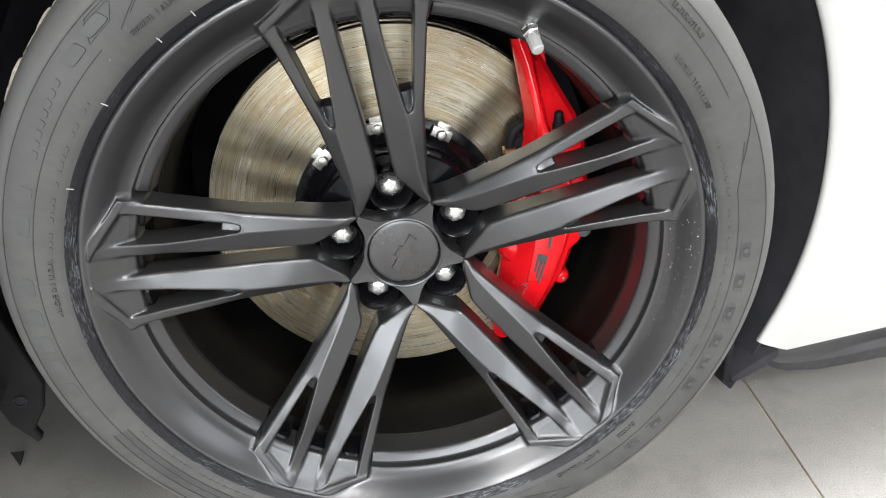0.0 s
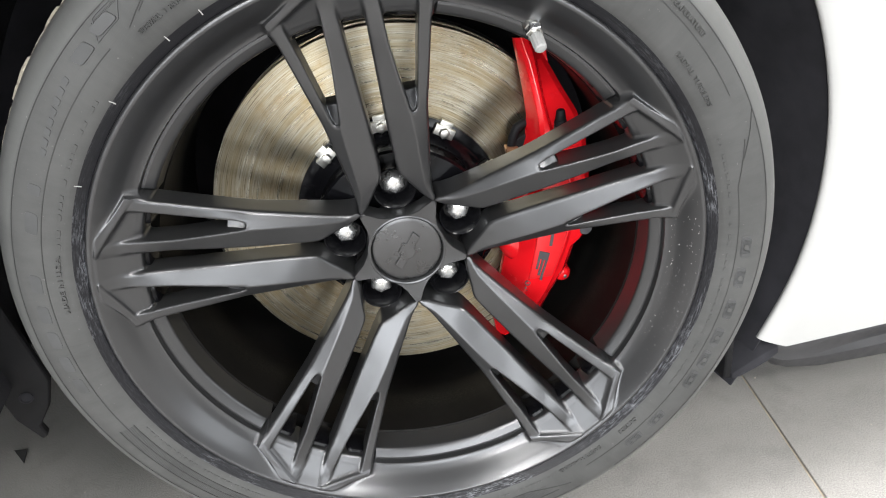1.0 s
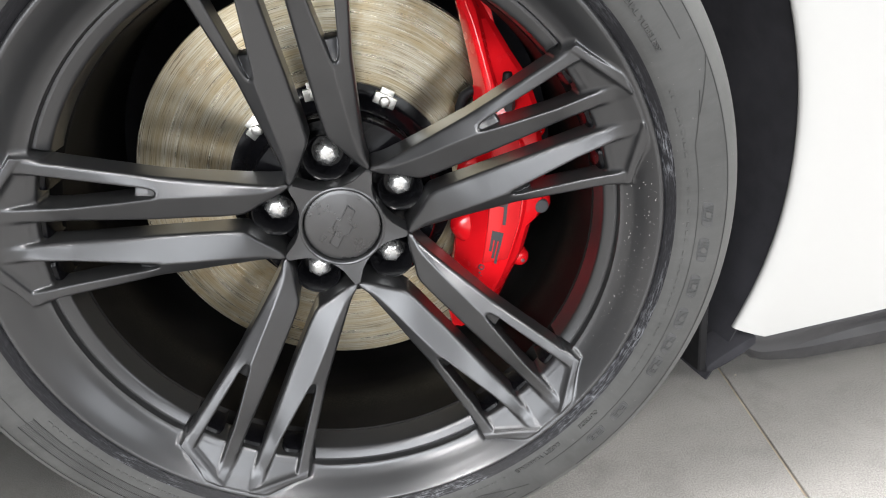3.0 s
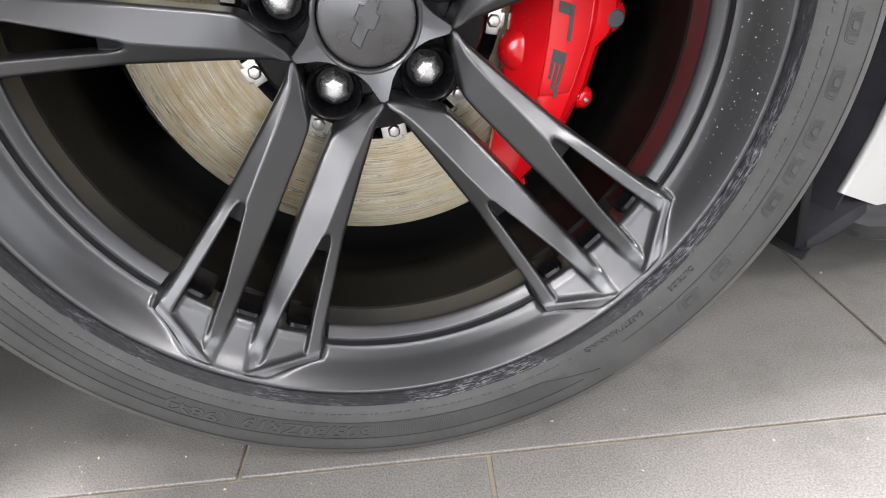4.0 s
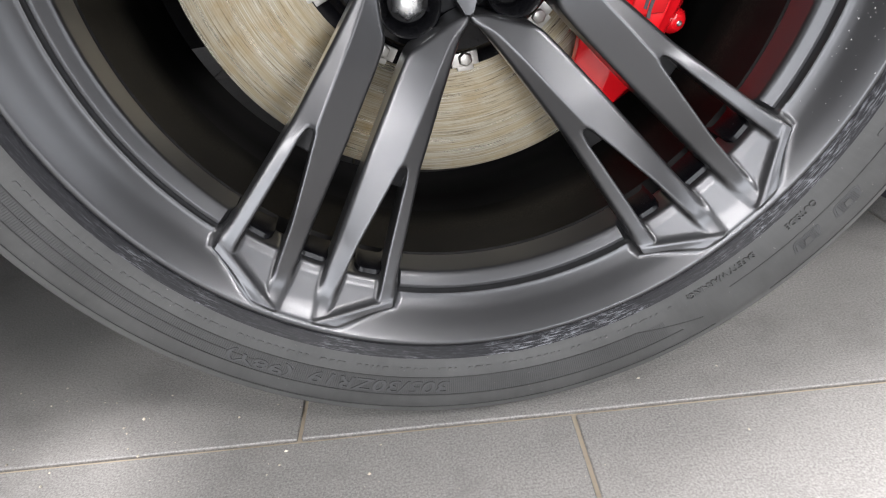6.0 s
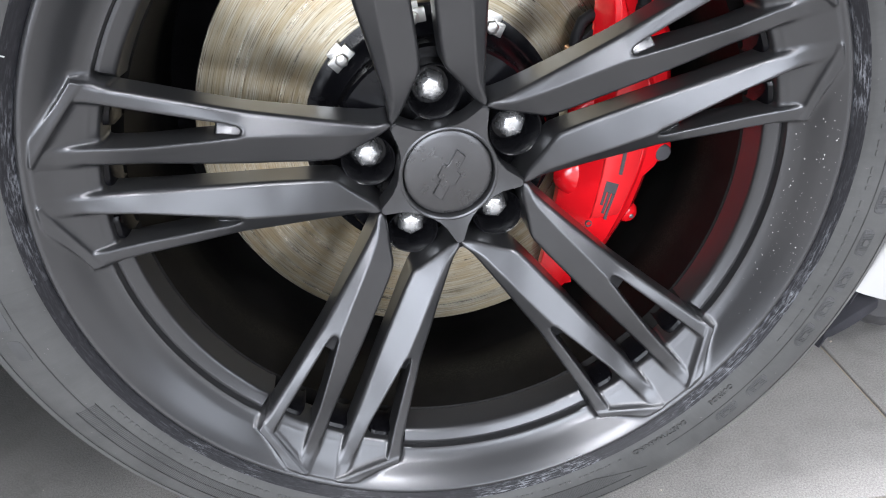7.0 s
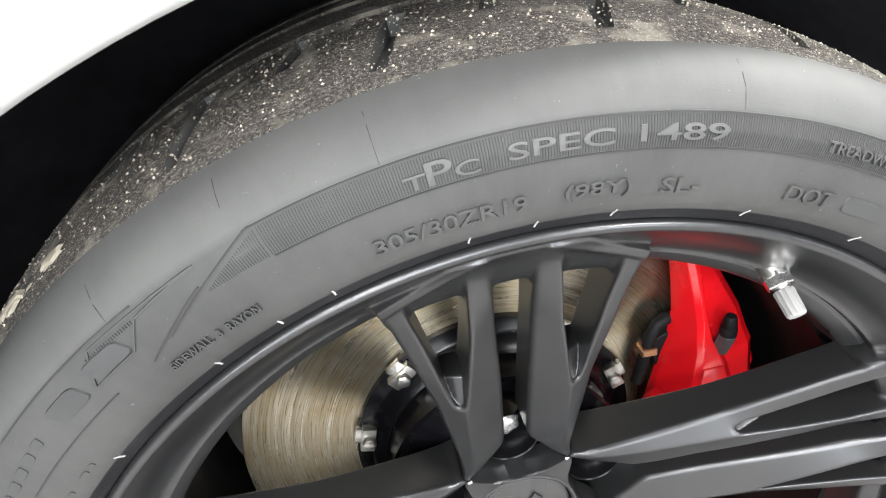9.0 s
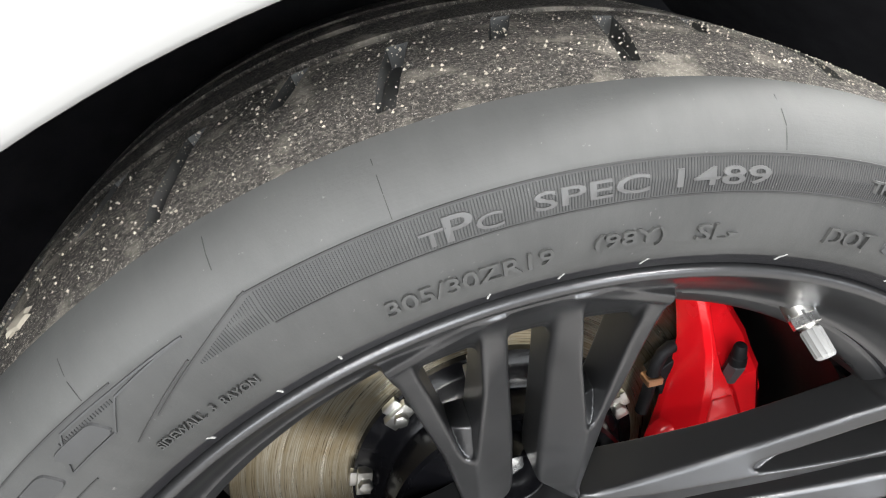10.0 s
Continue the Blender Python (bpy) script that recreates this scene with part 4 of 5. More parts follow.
def spoke_field(u, v, y):
    """Below zero inside the metal of one double spoke, its pocket floors and the lip that it runs into; u along the spoke, v across, y inwards."""
    w, r = np.abs(v), np.hypot(u, v)
    g, c, o, f = GAP(u), RIDGE(u), OUTER(u) + 0.003 * np.clip((0.046 - u) / 0.006, 0, 1), FRONT(u)
    face = f + smax((c - w) / np.maximum(c - g, 0.002) * TWIST(u), (w - c) / np.maximum(o - c, 0.004) * DROP(u), 0.0010)
    body = smax((face - y) * 0.93, smax(w - o, g - w, 0.0010), 0.0030)
    body = smax(body, np.maximum(y - f - THICK(u), 0.026 - u), 0.0010)
    # the slot, with a shallow tongue at its inner end
    slot = smin(smin(w - c - 0.0004, SLOT(u) - w, 0.0030), (u - 0.1435) * 0.7, 0.0030)
    body = smax(body, smin(slot, face + TONGUE(u) - y, 0.0008), 0.0026)
    # the straight rail that joins the branch's corner to the tine's tip
    across = (u - RAIL_A[0]) * -RAIL_D[1] + (w - RAIL_A[1]) * RAIL_D[0]
    along = ((u - RAIL_A[0]) * RAIL_D[0] + (w - RAIL_A[1]) * RAIL_D[1]) / np.linalg.norm(RAIL_B - RAIL_A)
    body = smax(body, across, 0.0030)
    rail = smax(smax(across, -across - 0.0048, 0.0012), (-0.0052 - 0.0142 * along - y) * 0.95, 0.0028)
    rail = np.maximum(np.maximum(rail, smax(w - o, c - 0.004 - w, 0.002)), np.maximum(y - 0.020, 0.222 - u))
    pan = smax(smax((FLOOR_Y(r) - y) * 0.80, 0.2230 - r, 0.0020), np.maximum(np.maximum(across, w - o), y - 0.028), 0.0010)
    # a curved web between the branch's flank and the lip
    bow = 0.016 - np.sqrt(np.maximum(0.016 ** 2 - np.clip(u - 0.2170, 0, 0.0155) ** 2, 1e-9))
    slope = np.clip((w - o) / 0.008, 0, 1)
    web = smax(np.maximum(w - o - bow, 0.217 - u), ((1 - slope) * (face + 0.004) + slope * 0.0085 - y) * 0.8, 0.0030)
    web = np.maximum(np.maximum(web, o - 0.006 - w), np.maximum(y - 0.028, r - 0.236))
    lip = smax(smax((LIP_Y(r) - y) * 0.62, 0.2312 - r, 0.0014), np.maximum(y - 0.029, r - 0.2580), 0.0005)
    out = smin(body, rail, 0.0008)
    out = smin(out, pan, 0.0040)
    out = smin(out, web, 0.0045)
    # towards the flange everything runs out into the plain lip
    run = np.clip((r - 0.2506) / 0.0028, 0, 1)
    run = run * run * (3 - 2 * run)
    return smin(out, lip, 0.0045) * (1 - run) + lip * run


def skin_of(field, lo, hi, step):
    """The zero surface of a field on a grid: one corner in each mixed cell, one quad across each crossed edge."""
    ax = [np.arange(a, b + step, step) for a, b in zip(lo, hi)]
    val = np.stack([field(np.full((len(ax[1]), 1), u), ax[1][:, None], ax[2][None, :]) for u in ax[0]])
    inside = val < 0
    n = tuple(k - 1 for k in val.shape)

    def corner(a, i, j, k):
        return a[i:i + n[0], j:j + n[1], k:k + n[2]]
    total = np.zeros(n + (3,))
    count = np.zeros(n)
    for d in range(3):
        for p in (0, 1):
            for q in (0, 1):
                s = [0, 0, 0]
                s[(d + 1) % 3], s[(d + 2) % 3] = p, q
                e = list(s)
                e[d] = 1
                a, b = corner(val, *s), corner(val, *e)
                hit = corner(inside, *s) != corner(inside, *e)
                t = np.where(hit, a / np.where(hit, a - b, 1), 0)
                for m in range(3):
                    total[..., m] += np.where(hit, t if m == d else s[m], 0)
                count += hit
    used = count > 0
    number = np.full(n, -1)
    number[used] = np.arange(used.sum())
    base = np.argwhere(used)
    pts = (base + total[used] / count[used][:, None]) * step + np.array([a[0] for a in ax])
    quads = []
    for d in range(3):
        e1, e2 = (d + 1) % 3, (d + 2) % 3
        lo_, hi_ = [slice(1, k) for k in n], [slice(1, k) for k in n]
        lo_[d], hi_[d] = slice(0, n[d]), slice(1, n[d] + 1)
        a, b = inside[tuple(lo_)], inside[tuple(hi_)]
        where = np.argwhere(a != b)
        flip = a[a != b]
        at = where.copy()
        at[:, e1] += 1
        at[:, e2] += 1

        def cell(p, q):
            w = at.copy()
            w[:, e1] -= p
            w[:, e2] -= q
            return number[w[:, 0], w[:, 1], w[:, 2]]
        four = np.stack([cell(1, 1), cell(0, 1), cell(0, 0), cell(1, 0)], 1)
        four[~flip] = four[~flip][:, ::-1]
        quads.append(four)
    return pts, np.concatenate(quads)


pts, quads = skin_of(spoke_field, (0.0245, -0.080, -0.024), (0.2562, 0.080, 0.096), 0.0010)
mid = pts[quads].mean(1)
keep = (np.hypot(mid[:, 0], mid[:, 1]) < 0.2537) & (np.abs(np.degrees(np.arctan2(mid[:, 1], mid[:, 0]))) < 17.7 + 60 * (mid[:, 0] < 0.2))
quads = quads[keep]
live = np.unique(quads)
renum = np.full(len(pts), -1)
renum[live] = np.arange(len(live))
pts, quads = pts[live], renum[quads]
h = 0.0004
for turn in range(3):
    slope = np.stack([spoke_field(*(pts + h * e).T) - spoke_field(*(pts - h * e).T) for e in np.eye(3)], 1) / (2 * h)
    if turn < 2:
        shift = -spoke_field(*pts.T)[:, None] * slope / np.maximum((slope ** 2).sum(1, keepdims=True), 0.05)
        pts = pts + np.clip(shift, -0.0005, 0.0005)
slope /= np.linalg.norm(slope, axis=1, keepdims=True) + 1e-12
me = bpy.data.meshes.new("spoke")
me.from_pydata(pts[:, [0, 2, 1]].tolist(), [], quads[:, ::-1].tolist())
me.polygons.foreach_set("use_smooth", [True] * len(me.polygons))
me.materials.append(M_WHEEL)
me.normals_split_custom_set_from_vertices(slope[:, [0, 2, 1]].tolist())
for i in range(5):
    ob = new("spoke", me)
    ob.parent, ob.matrix_parent_inverse = wheel, AXLE.inverted()
    ob.matrix_basis = AXLE @ pose(0, 0, 0, 0, -(SPOKE_A - 72 * i), 0)


def lip_strip(a0, a1, n, prof):
    """An open strip of the rim's lip, swept from a0 to a1 degrees."""
    b2 = bmesh.new()
    rows = [[b2.verts.new((r * math.cos(radians(a0 + (a1 - a0) * k / n)), y + 0.00006, r * math.sin(radians(a0 + (a1 - a0) * k / n)))) for r, y in prof] for k in range(n + 1)]
    for p, q in zip(rows, rows[1:]):
        for j in range(len(p) - 1):
            b2.faces.new((p[j], p[j + 1], q[j + 1], q[j]))
    b2.normal_update()
    b2.faces.ensure_lookup_table()
    if b2.faces[len(b2.faces) // 2].normal.y > 0:
        bmesh.ops.reverse_faces(b2, faces=b2.faces)
    return b2


LIP_R = [0.2538 - 0.0222 * k / 30 for k in range(31)]
for i in range(5):
    part("rim_lip", lip_strip(17.3, 54.7, 60, [(r, float(LIP_Y(r))) for r in LIP_R] + [(0.2313, 0.0070), (0.2312, 0.0085), (0.2312, 0.0200)]), M_WHEEL, wheel, at=AXLE @ pose(0, 0, 0, 0, -(SPOKE_A - 72 * i), 0), limit=40)
part("rim_flange", lathe(LIP[:6] + [(0.2536, -0.0191), (0.2530, -0.0182), (0.2530, -0.0140)], 240), M_WHEEL, wheel, at=AXLE, limit=50)

# black bosses behind the pockets at the rim
for i in range(5):
    for a0, a1 in ((-12.6, -7.4), (-3.4, 3.4), (7.4, 12.6)):
        bm = bmesh.new()
        arc_sweep(bm, [(0.2262, 0.0100), (0.2228, 0.0100), (0.2203, 0.0115), (0.2194, 0.0145), (0.2194, 0.0350), (0.2262, 0.0350)], a0, a1, 10, 1.4)
        part("pocket_boss", bm, M_HAT, wheel, "gloss black boss inside the rim", at=AXLE @ pose(0, 0, 0, 0, -(SPOKE_A - 72 * i), 0), limit=30)

# hub: mounting pad, bore ring
part("hub", lathe([(0.0342, 0.0640), (0.0344, 0.0555), (0.0350, 0.0540), (0.0362, 0.0534), (0.0374, 0.0538), (0.0382, 0.0560), (0.0390, 0.0900), (0.0860, 0.0920), (0.0880, 0.0950), (0.0880, 0.1180), (0.0345, 0.1180)], 120, mats=[0, 0, 0, 0, 0, 0, 1, 1, 1, 1, 1]), [M_WHEEL, M_HAT], wheel, at=AXLE)
# the facet round the cap: five blunt points between the lug nuts, hollowed out beside each nut
STAR = [(a + 72 * i, r, y) for i in range(5) for a, r, y in ((0, 0.0378, 0.0540), (9, 0.0382, 0.0538), (17, 0.0402, 0.0533), (25, 0.0450, 0.0526), (33.2, 0.0572, 0.0514), (36, 0.0584, 0.0513), (38.8, 0.0572, 0.0514), (47, 0.0450, 0.0526), (55, 0.0402, 0.0533), (63, 0.0382, 0.0538))]
bm = bmesh.new()
loop = []
for grow, r0, drop in ((1.0, None, 0.0220), (1.0, None, 0.0012), (0.978, None, 0.0), (None, 0.0364, 0.0542), (None, 0.0364, 0.0580)):
    row = []
    for a, r, y in STAR:
        x, z = on_arc(r * grow if grow else r0, SPOKE_A + a)
        row.append(bm.verts.new((x, y + drop if grow else drop, z)))
    loop.append(row)
n = len(STAR)
for p, q in zip(loop, loop[1:]):
    for k in range(n):
        bm.faces.new((p[k], p[(k + 1) % n], q[(k + 1) % n], q[k]))
bmesh.ops.recalc_face_normals(bm, faces=bm.faces)
part("hub_star", bm, M_WHEEL, wheel, "five-pointed satin black hub facet", at=AXLE, limit=30)
bm = solid_disc([(0, 0.0545), (0.006, 0.0547), (0.012, 0.0551), (0.018, 0.0557), (0.024, 0.0564), (0.0295, 0.0571), (0.0322, 0.0575), (0.0332, 0.0580), (0.0338, 0.0592), (0.0338, 0.0800), (0, 0.0800)], 96)
part("centre_cap", bm, M_CAP, wheel, "round satin black centre cap", at=AXLE)


def emblem():
    """A plain slanted cross bar, raised on the cap."""
    out = [(-0.0205, -0.0042), (-0.0065, -0.0042), (-0.0055, -0.0078), (0.0045, -0.0078), (0.0055, -0.0042), (0.0185, -0.0042), (0.0205, 0.0042), (0.0065, 0.0042), (0.0055, 0.0078), (-0.0045, 0.0078), (-0.0055, 0.0042), (-0.0185, 0.0042)]
    bm = bmesh.new()
    t = radians(58)
    pts = [(x * math.cos(t) - z * math.sin(t), x * math.sin(t) + z * math.cos(t)) for x, z in out]
    prism(bm, pts, 0.0534, 0.0575)
    bevel_sharp(bm, 0.0005, 1)
    return bm


part("emblem", emblem(), M_CAP, wheel, "plain raised black emblem", at=AXLE)


def nut_mesh():
    """An acorn nut: hexagon flanks that round off into a blunt dome."""
    bm = bmesh.new()
    n = 48
    prof = [(0.114, 0.0113, 1.0), (0.0870, 0.0113, 1.0), (0.0848, 0.0108, 1.0), (0.0826, 0.0099, 1.0), (0.0808, 0.0084, 0.95), (0.0798, 0.0066, 0.85), (0.0793, 0.0045, 0.6), (0.0791, 0.0024, 0.0)]
    secs = []
    for y, r, hx in prof:
        ring = []
        for k in range(n):
            a = 2 * math.pi * k / n
            f = math.cos(math.pi / 6) / math.cos((a % (math.pi / 3)) - math.pi / 6)
            q = r * (1 + hx * (f / 0.955 - 1))
            ring.append((q * math.cos(a), y, q * math.sin(a)))
        secs.append(ring)
    loft(bm, secs)
    return bm


def seat_mesh():
    """The round black bowl that a lug nut sits in."""
    return lathe([(0.0205, 0.0700), (0.0200, 0.0692), (0.0192, 0.0698), (0.0182, 0.0730), (0.0155, 0.0880), (0.0125, 0.0930), (0.0125, 0.0960), (0.0200, 0.0960)], 48)


NUT_R = 0.0592
for i in range(5):
    a = SPOKE_A - 72 * i
    x, z = on_arc(NUT_R, a)
    m = AXLE @ pose(x, 0, z, 0, -a + 12 * i, 0)
    if i == 0:
        nut = part("lug_nut", nut_mesh(), M_NUT, wheel, "polished steel lug nut", at=m, limit=24)
        seat = part("nut_seat", seat_mesh(), M_SEAT, wheel, "black round lug nut pocket", at=m)
    else:
        ob = seat.copy()
        scene.collection.objects.link(ob)
        ob.matrix_basis = m
        ob = nut.copy()
        scene.collection.objects.link(ob)
        ob.matrix_basis = m


def turned(prof, p0, p1, segs=20, flute=0.0):
    """A solid of revolution between two points; the profile gives (along, radius)."""
    bm = bmesh.new()
    a, b = Vector(p0), Vector(p1)
    q = (b - a).to_track_quat("Z", "Y").to_matrix()
    secs = []
    for l, r in prof:
        secs.append([a + q @ Vector(((r - flute * (k % 2)) * math.cos(2 * math.pi * k / segs), (r - flute * (k % 2)) * math.sin(2 * math.pi * k / segs), l)) for k in range(segs)])
    loft(bm, secs)
    return bm


P0, P1 = (0.1120, 0.0115, 0.2060), (0.1150, -0.0115, 0.1895)
vl = (Vector(P1) - Vector(P0)).length
part("valve_stem", turned([(0, 0.0065), (vl * 0.30, 0.0065), (vl * 0.34, 0.0050), (vl * 0.5, 0.0045), (vl * 0.5, 0.0036), (vl, 0.0036)], P0, P1), M_STEEL, wheel, "metal tyre valve", at=AXLE)
bm = turned([(vl * 0.22, 0.0062), (vl * 0.24, 0.0068), (vl * 0.46, 0.0068), (vl * 0.48, 0.0062)], P0, P1, 6)
part("valve_nut", bm, M_CHROME, wheel, "steel hexagon nut", at=AXLE)
part("valve_cap", turned([(vl * 0.54, 0.0046), (vl * 0.57, 0.0050), (vl * 0.98, 0.0047), (vl * 1.02, 0.0038), (vl * 1.03, 0.002)], P0, P1, 24, 0.0005), M_VALVE, wheel, "grey ribbed valve cap", at=AXLE)

# dried droplets on the lip's rear part
rng = random.Random(11)
verts, faces = [], []
for i in range(150):
    a, k = radians(rng.gauss(-8, 13)), rng.random()
    r, y = 0.2535 + (0.236 - 0.2535) * k, 0.0
    y = table([(0.2350, 0.0040), (0.2400, -0.0010), (0.2450, -0.0085), (0.2468, -0.0112), (0.2490, -0.0140), (0.2530, -0.0186)], r)
    q = 0.0002 + 0.0005 * rng.random() ** 3
    c = Vector((r * math.cos(a), y, r * math.sin(a)))
    base = len(verts)
    for d in ((1, 0, 0), (-1, 0, 0), (0, 0.4, 0), (0, -0.4, 0), (0, 0, 1), (0, 0, -1)):
        verts.append(c + Vector(d) * q)
    for f in ((0, 2, 4), (2, 1, 4), (1, 3, 4), (3, 0, 4), (2, 0, 5), (1, 2, 5), (3, 1, 5), (0, 3, 5)):
        faces.append(tuple(base + j for j in f))
me = bpy.data.meshes.new("dried_droplets")
me.from_pydata(verts, [], faces)
me.materials.append(M_WEAR)
ob = new("dried_droplets", me)
ob.parent, ob.matrix_parent_inverse, ob.matrix_basis = wheel, AXLE.inverted(), AXLE
tagged(ob, "pale dried droplets on the rim", kind="stuff")

# ---- brake disc ----
DY = 0.140
disc = part("brake_disc", lathe([(0.1060, DY), (0.1938, DY), (0.1945, DY + 0.0008), (0.1945, DY + 0.011), (0.188, DY + 0.012), (0.188, DY + 0.022), (0.1945, DY + 0.023), (0.1945, DY + 0.034), (0.1060, DY + 0.034)], 240), M_ROTOR, car, "worn steel brake disc with rusty streaks", at=AXLE)
part("disc_hat", lathe([(0.040, 0.119), (0.088, 0.120), (0.094, 0.124), (0.0975, 0.130), (0.1010, 0.1325), (0.1090, 0.1345), (0.1090, 0.150), (0.040, 0.150)], 120), M_HAT, disc, "black coated disc hat", at=AXLE)
for i in range(10):
    a = 23.6 + 36 * i
    x, z = on_arc(0.1015, a)
    m = AXLE @ pose(x, 0, z, 0, -a, 0)
    bm = bmesh.new()
    box(bm, 0, 0.1295, 0, 0.0105, 0.007, 0.021)
    box(bm, 0.0065, 0.1335, 0, 0.007, 0.005, 0.013)
    bevel_sharp(bm, 0.0008, 2)
    br = part("disc_bracket", bm, M_STEEL, disc, "silver disc bracket", at=m) if i == 0 else None
    if br is None:
        ob = first.copy()
        scene.collection.objects.link(ob)
        ob.matrix_basis = m
        ob2 = bolt.copy()
        scene.collection.objects.link(ob2)
        ob2.matrix_basis = m
    else:
        first = br
        bm = bmesh.new()
        loft(bm, [[(r * math.cos(radians(60 * k)) - 0.0005, y, r * math.sin(radians(60 * k))) for k in range(6)] for y, r in ((0.128, 0.0055), (0.1222, 0.0055), (0.1214, 0.0046))])
        bevel_sharp(bm, 0.0004, 1)
        bolt = part("disc_bolt", bm, M_STEEL, disc, "steel hexagon bolt", at=m)

# ---- brake caliper ----
def arc_prism(r0, r1, a0, a1, y0, y1, bev=0.003, n=12, taper=0.0):
    bm = bmesh.new()
    secs = []
    for i in range(n + 1):
        a = a0 + (a1 - a0) * i / n
        (x0, z0), (x1, z1) = on_arc(r0, a), on_arc(r1, a)
        (x2, z2), (x3, z3) = on_arc(r0 + taper, a), on_arc(r1 - taper, a)
        secs.append([(x2, y0, z2), (x3, y0, z3), (x1, y1, z1), (x0, y1, z0)])
    loft(bm, secs)
    if bev:
        bevel_sharp(bm, bev, 3, 40)
    return bm


CAL = [  # z, then x of left edge, two ridges, right edge; depth of the ridges; how much lower the shoulder beside them lies
    (0.172, 0.122, 0.127, 0.134, 0.142, 0.118, 0.006), (0.160, 0.124, 0.130, 0.138, 0.149, 0.113, 0.010), (0.150, 0.126, 0.133, 0.140, 0.154, 0.110, 0.013), (0.120, 0.131, 0.139, 0.144, 0.170, 0.103, 0.016), (0.096, 0.134, 0.143, 0.149, 0.184, 0.100, 0.016),
    (0.082, 0.133, 0.1435, 0.153, 0.188, 0.0985, 0.013), (0.072, 0.132, 0.144, 0.158, 0.190, 0.0965, 0.007), (0.060, 0.128, 0.143, 0.163, 0.190, 0.0950, 0.006), (0.036, 0.124, 0.141, 0.171, 0.193, 0.0940, 0.006), (0.0, 0.116, 0.138, 0.172, 0.195, 0.0930, 0.006), (-0.026, 0.110, 0.135, 0.169, 0.195, 0.0930, 0.006),
    (-0.038, 0.108, 0.133, 0.166, 0.188, 0.0932, 0.006), (-0.046, 0.106, 0.132, 0.164, 0.179, 0.0937, 0.006), (-0.075, 0.101, 0.126, 0.155, 0.171, 0.0960, 0.006), (-0.100, 0.096, 0.120, 0.146, 0.159, 0.1000, 0.006), (-0.134, 0.088, 0.110, 0.132, 0.146, 0.1080, 0.006), (-0.166, 0.092, 0.100, 0.105, 0.112, 0.1190, 0.006)]


def caliper_mesh():
    bm = bmesh.new()
    secs = []
    for z, xl, xa, xb, xr, y, low in CAL:
        secs.append([(xl, 0.128, z), (xl + 0.001, 0.121, z), (xa - 0.002, y + 0.003, z), (xa + 0.002, y, z), (xb, y + 0.001, z), (xb + 0.004, y + low * 0.7, z), (xr - 0.006, y + low, z), (xr, y + low + 0.006, z), (xr + 0.002, 0.150, z), (xr, 0.21, z), (xl + 0.03, 0.21, z), (xl + 0.03, 0.128, z)])
    loft(bm, secs)
    bevel_sharp(bm, 0.0022, 2, 24)
    return bm


caliper = part("brake_caliper", caliper_mesh(), M_RED, car, "glossy red brake caliper over the disc", at=AXLE, limit=50, weighted=True)


def strip(pts, thick):
    """A plate on the caliper's face: rows of (z, x left, x right, depth)."""
    bm = bmesh.new()
    loft(bm, [[(x0, y, z), (x1, y + 0.0008, z), (x1, y + thick, z), (x0, y + thick, z)] for z, x0, x1, y in pts])
    bevel_sharp(bm, 0.0007, 1)
    return bm


PLATE = [(0.062, 0.1455, 0.1610, 0.0938), (0.045, 0.1435, 0.1675, 0.0928), (0.020, 0.1405, 0.1705, 0.0920), (0.0, 0.1385, 0.1705, 0.0915), (-0.036, 0.1340, 0.1655, 0.0918), (-0.060, 0.1300, 0.1580, 0.0932), (-0.078, 0.1265, 0.1520, 0.0950)]
part("face_plate", strip(PLATE, 0.006), M_REDPANEL, caliper, "pale red face panel", at=AXLE, limit=45)
# flared piston housings beside the panel
for z, x, y in ((0.012, 0.129, 0.100), (-0.045, 0.118, 0.102)):
    part("piston_housing", turned([(0, 0.018), (0.008, 0.0165), (0.0115, 0.012), (0.0128, 0.007), (0.0131, 0.002)], (x, y + 0.020, z), (x + 0.001, y + 0.005, z), 28), M_RED, caliper, at=AXLE, limit=50)
for x, z, w, mat, y in ((0.1890, -0.0260, 0.0085, M_GRAPHITE, 0.112), (0.1710, -0.0900, 0.0046, M_STEEL, 0.121), (0.1905, 0.0460, 0.0046, M_STEEL, 0.119)):
    part("mounting_ear", turned([(0, w + 0.006), (0.010, w + 0.005), (0.0135, w + 0.002), (0.0145, w)], (x - 0.003, y + 0.004, z + 0.002), (x, y - 0.014, z), 24), M_RED, caliper, at=AXLE, limit=45)
    part("caliper_bolt", turned([(0, w * 0.85), (0.005, w * 0.85), (0.006, w * 0.7)] if mat == M_GRAPHITE else [(0, w * 0.5), (0.003, w * 0.5), (0.0035, w * 0.35)], (x, y - 0.008, z), (x, y - 0.015, z), 20 if mat == M_GRAPHITE else 6), mat, caliper, at=AXLE)
nipple = part("bleed_nipple", turned([(0, 0.0060), (0.016, 0.0064), (0.0215, 0.0064), (0.0225, 0.0052), (0.024, 0.0050)], (0.1610, 0.1030, 0.0720), (0.1600, 0.0945, 0.0930), 6), M_GRAPHITE, caliper, "grey hexagon bleed nipple", at=AXLE)
part("rubber_cap", turned([(0, 0.0052), (0.0005, 0.0060), (0.003, 0.0060), (0.0065, 0.0056), (0.007, 0.0050), (0.0085, 0.0050), (0.015, 0.0042), (0.0165, 0.0034), (0.017, 0.0015)], (0.1600, 0.0952, 0.0910), (0.1598, 0.0940, 0.1080), 20), M_DARK, nipple, "black rubber cap", at=AXLE)


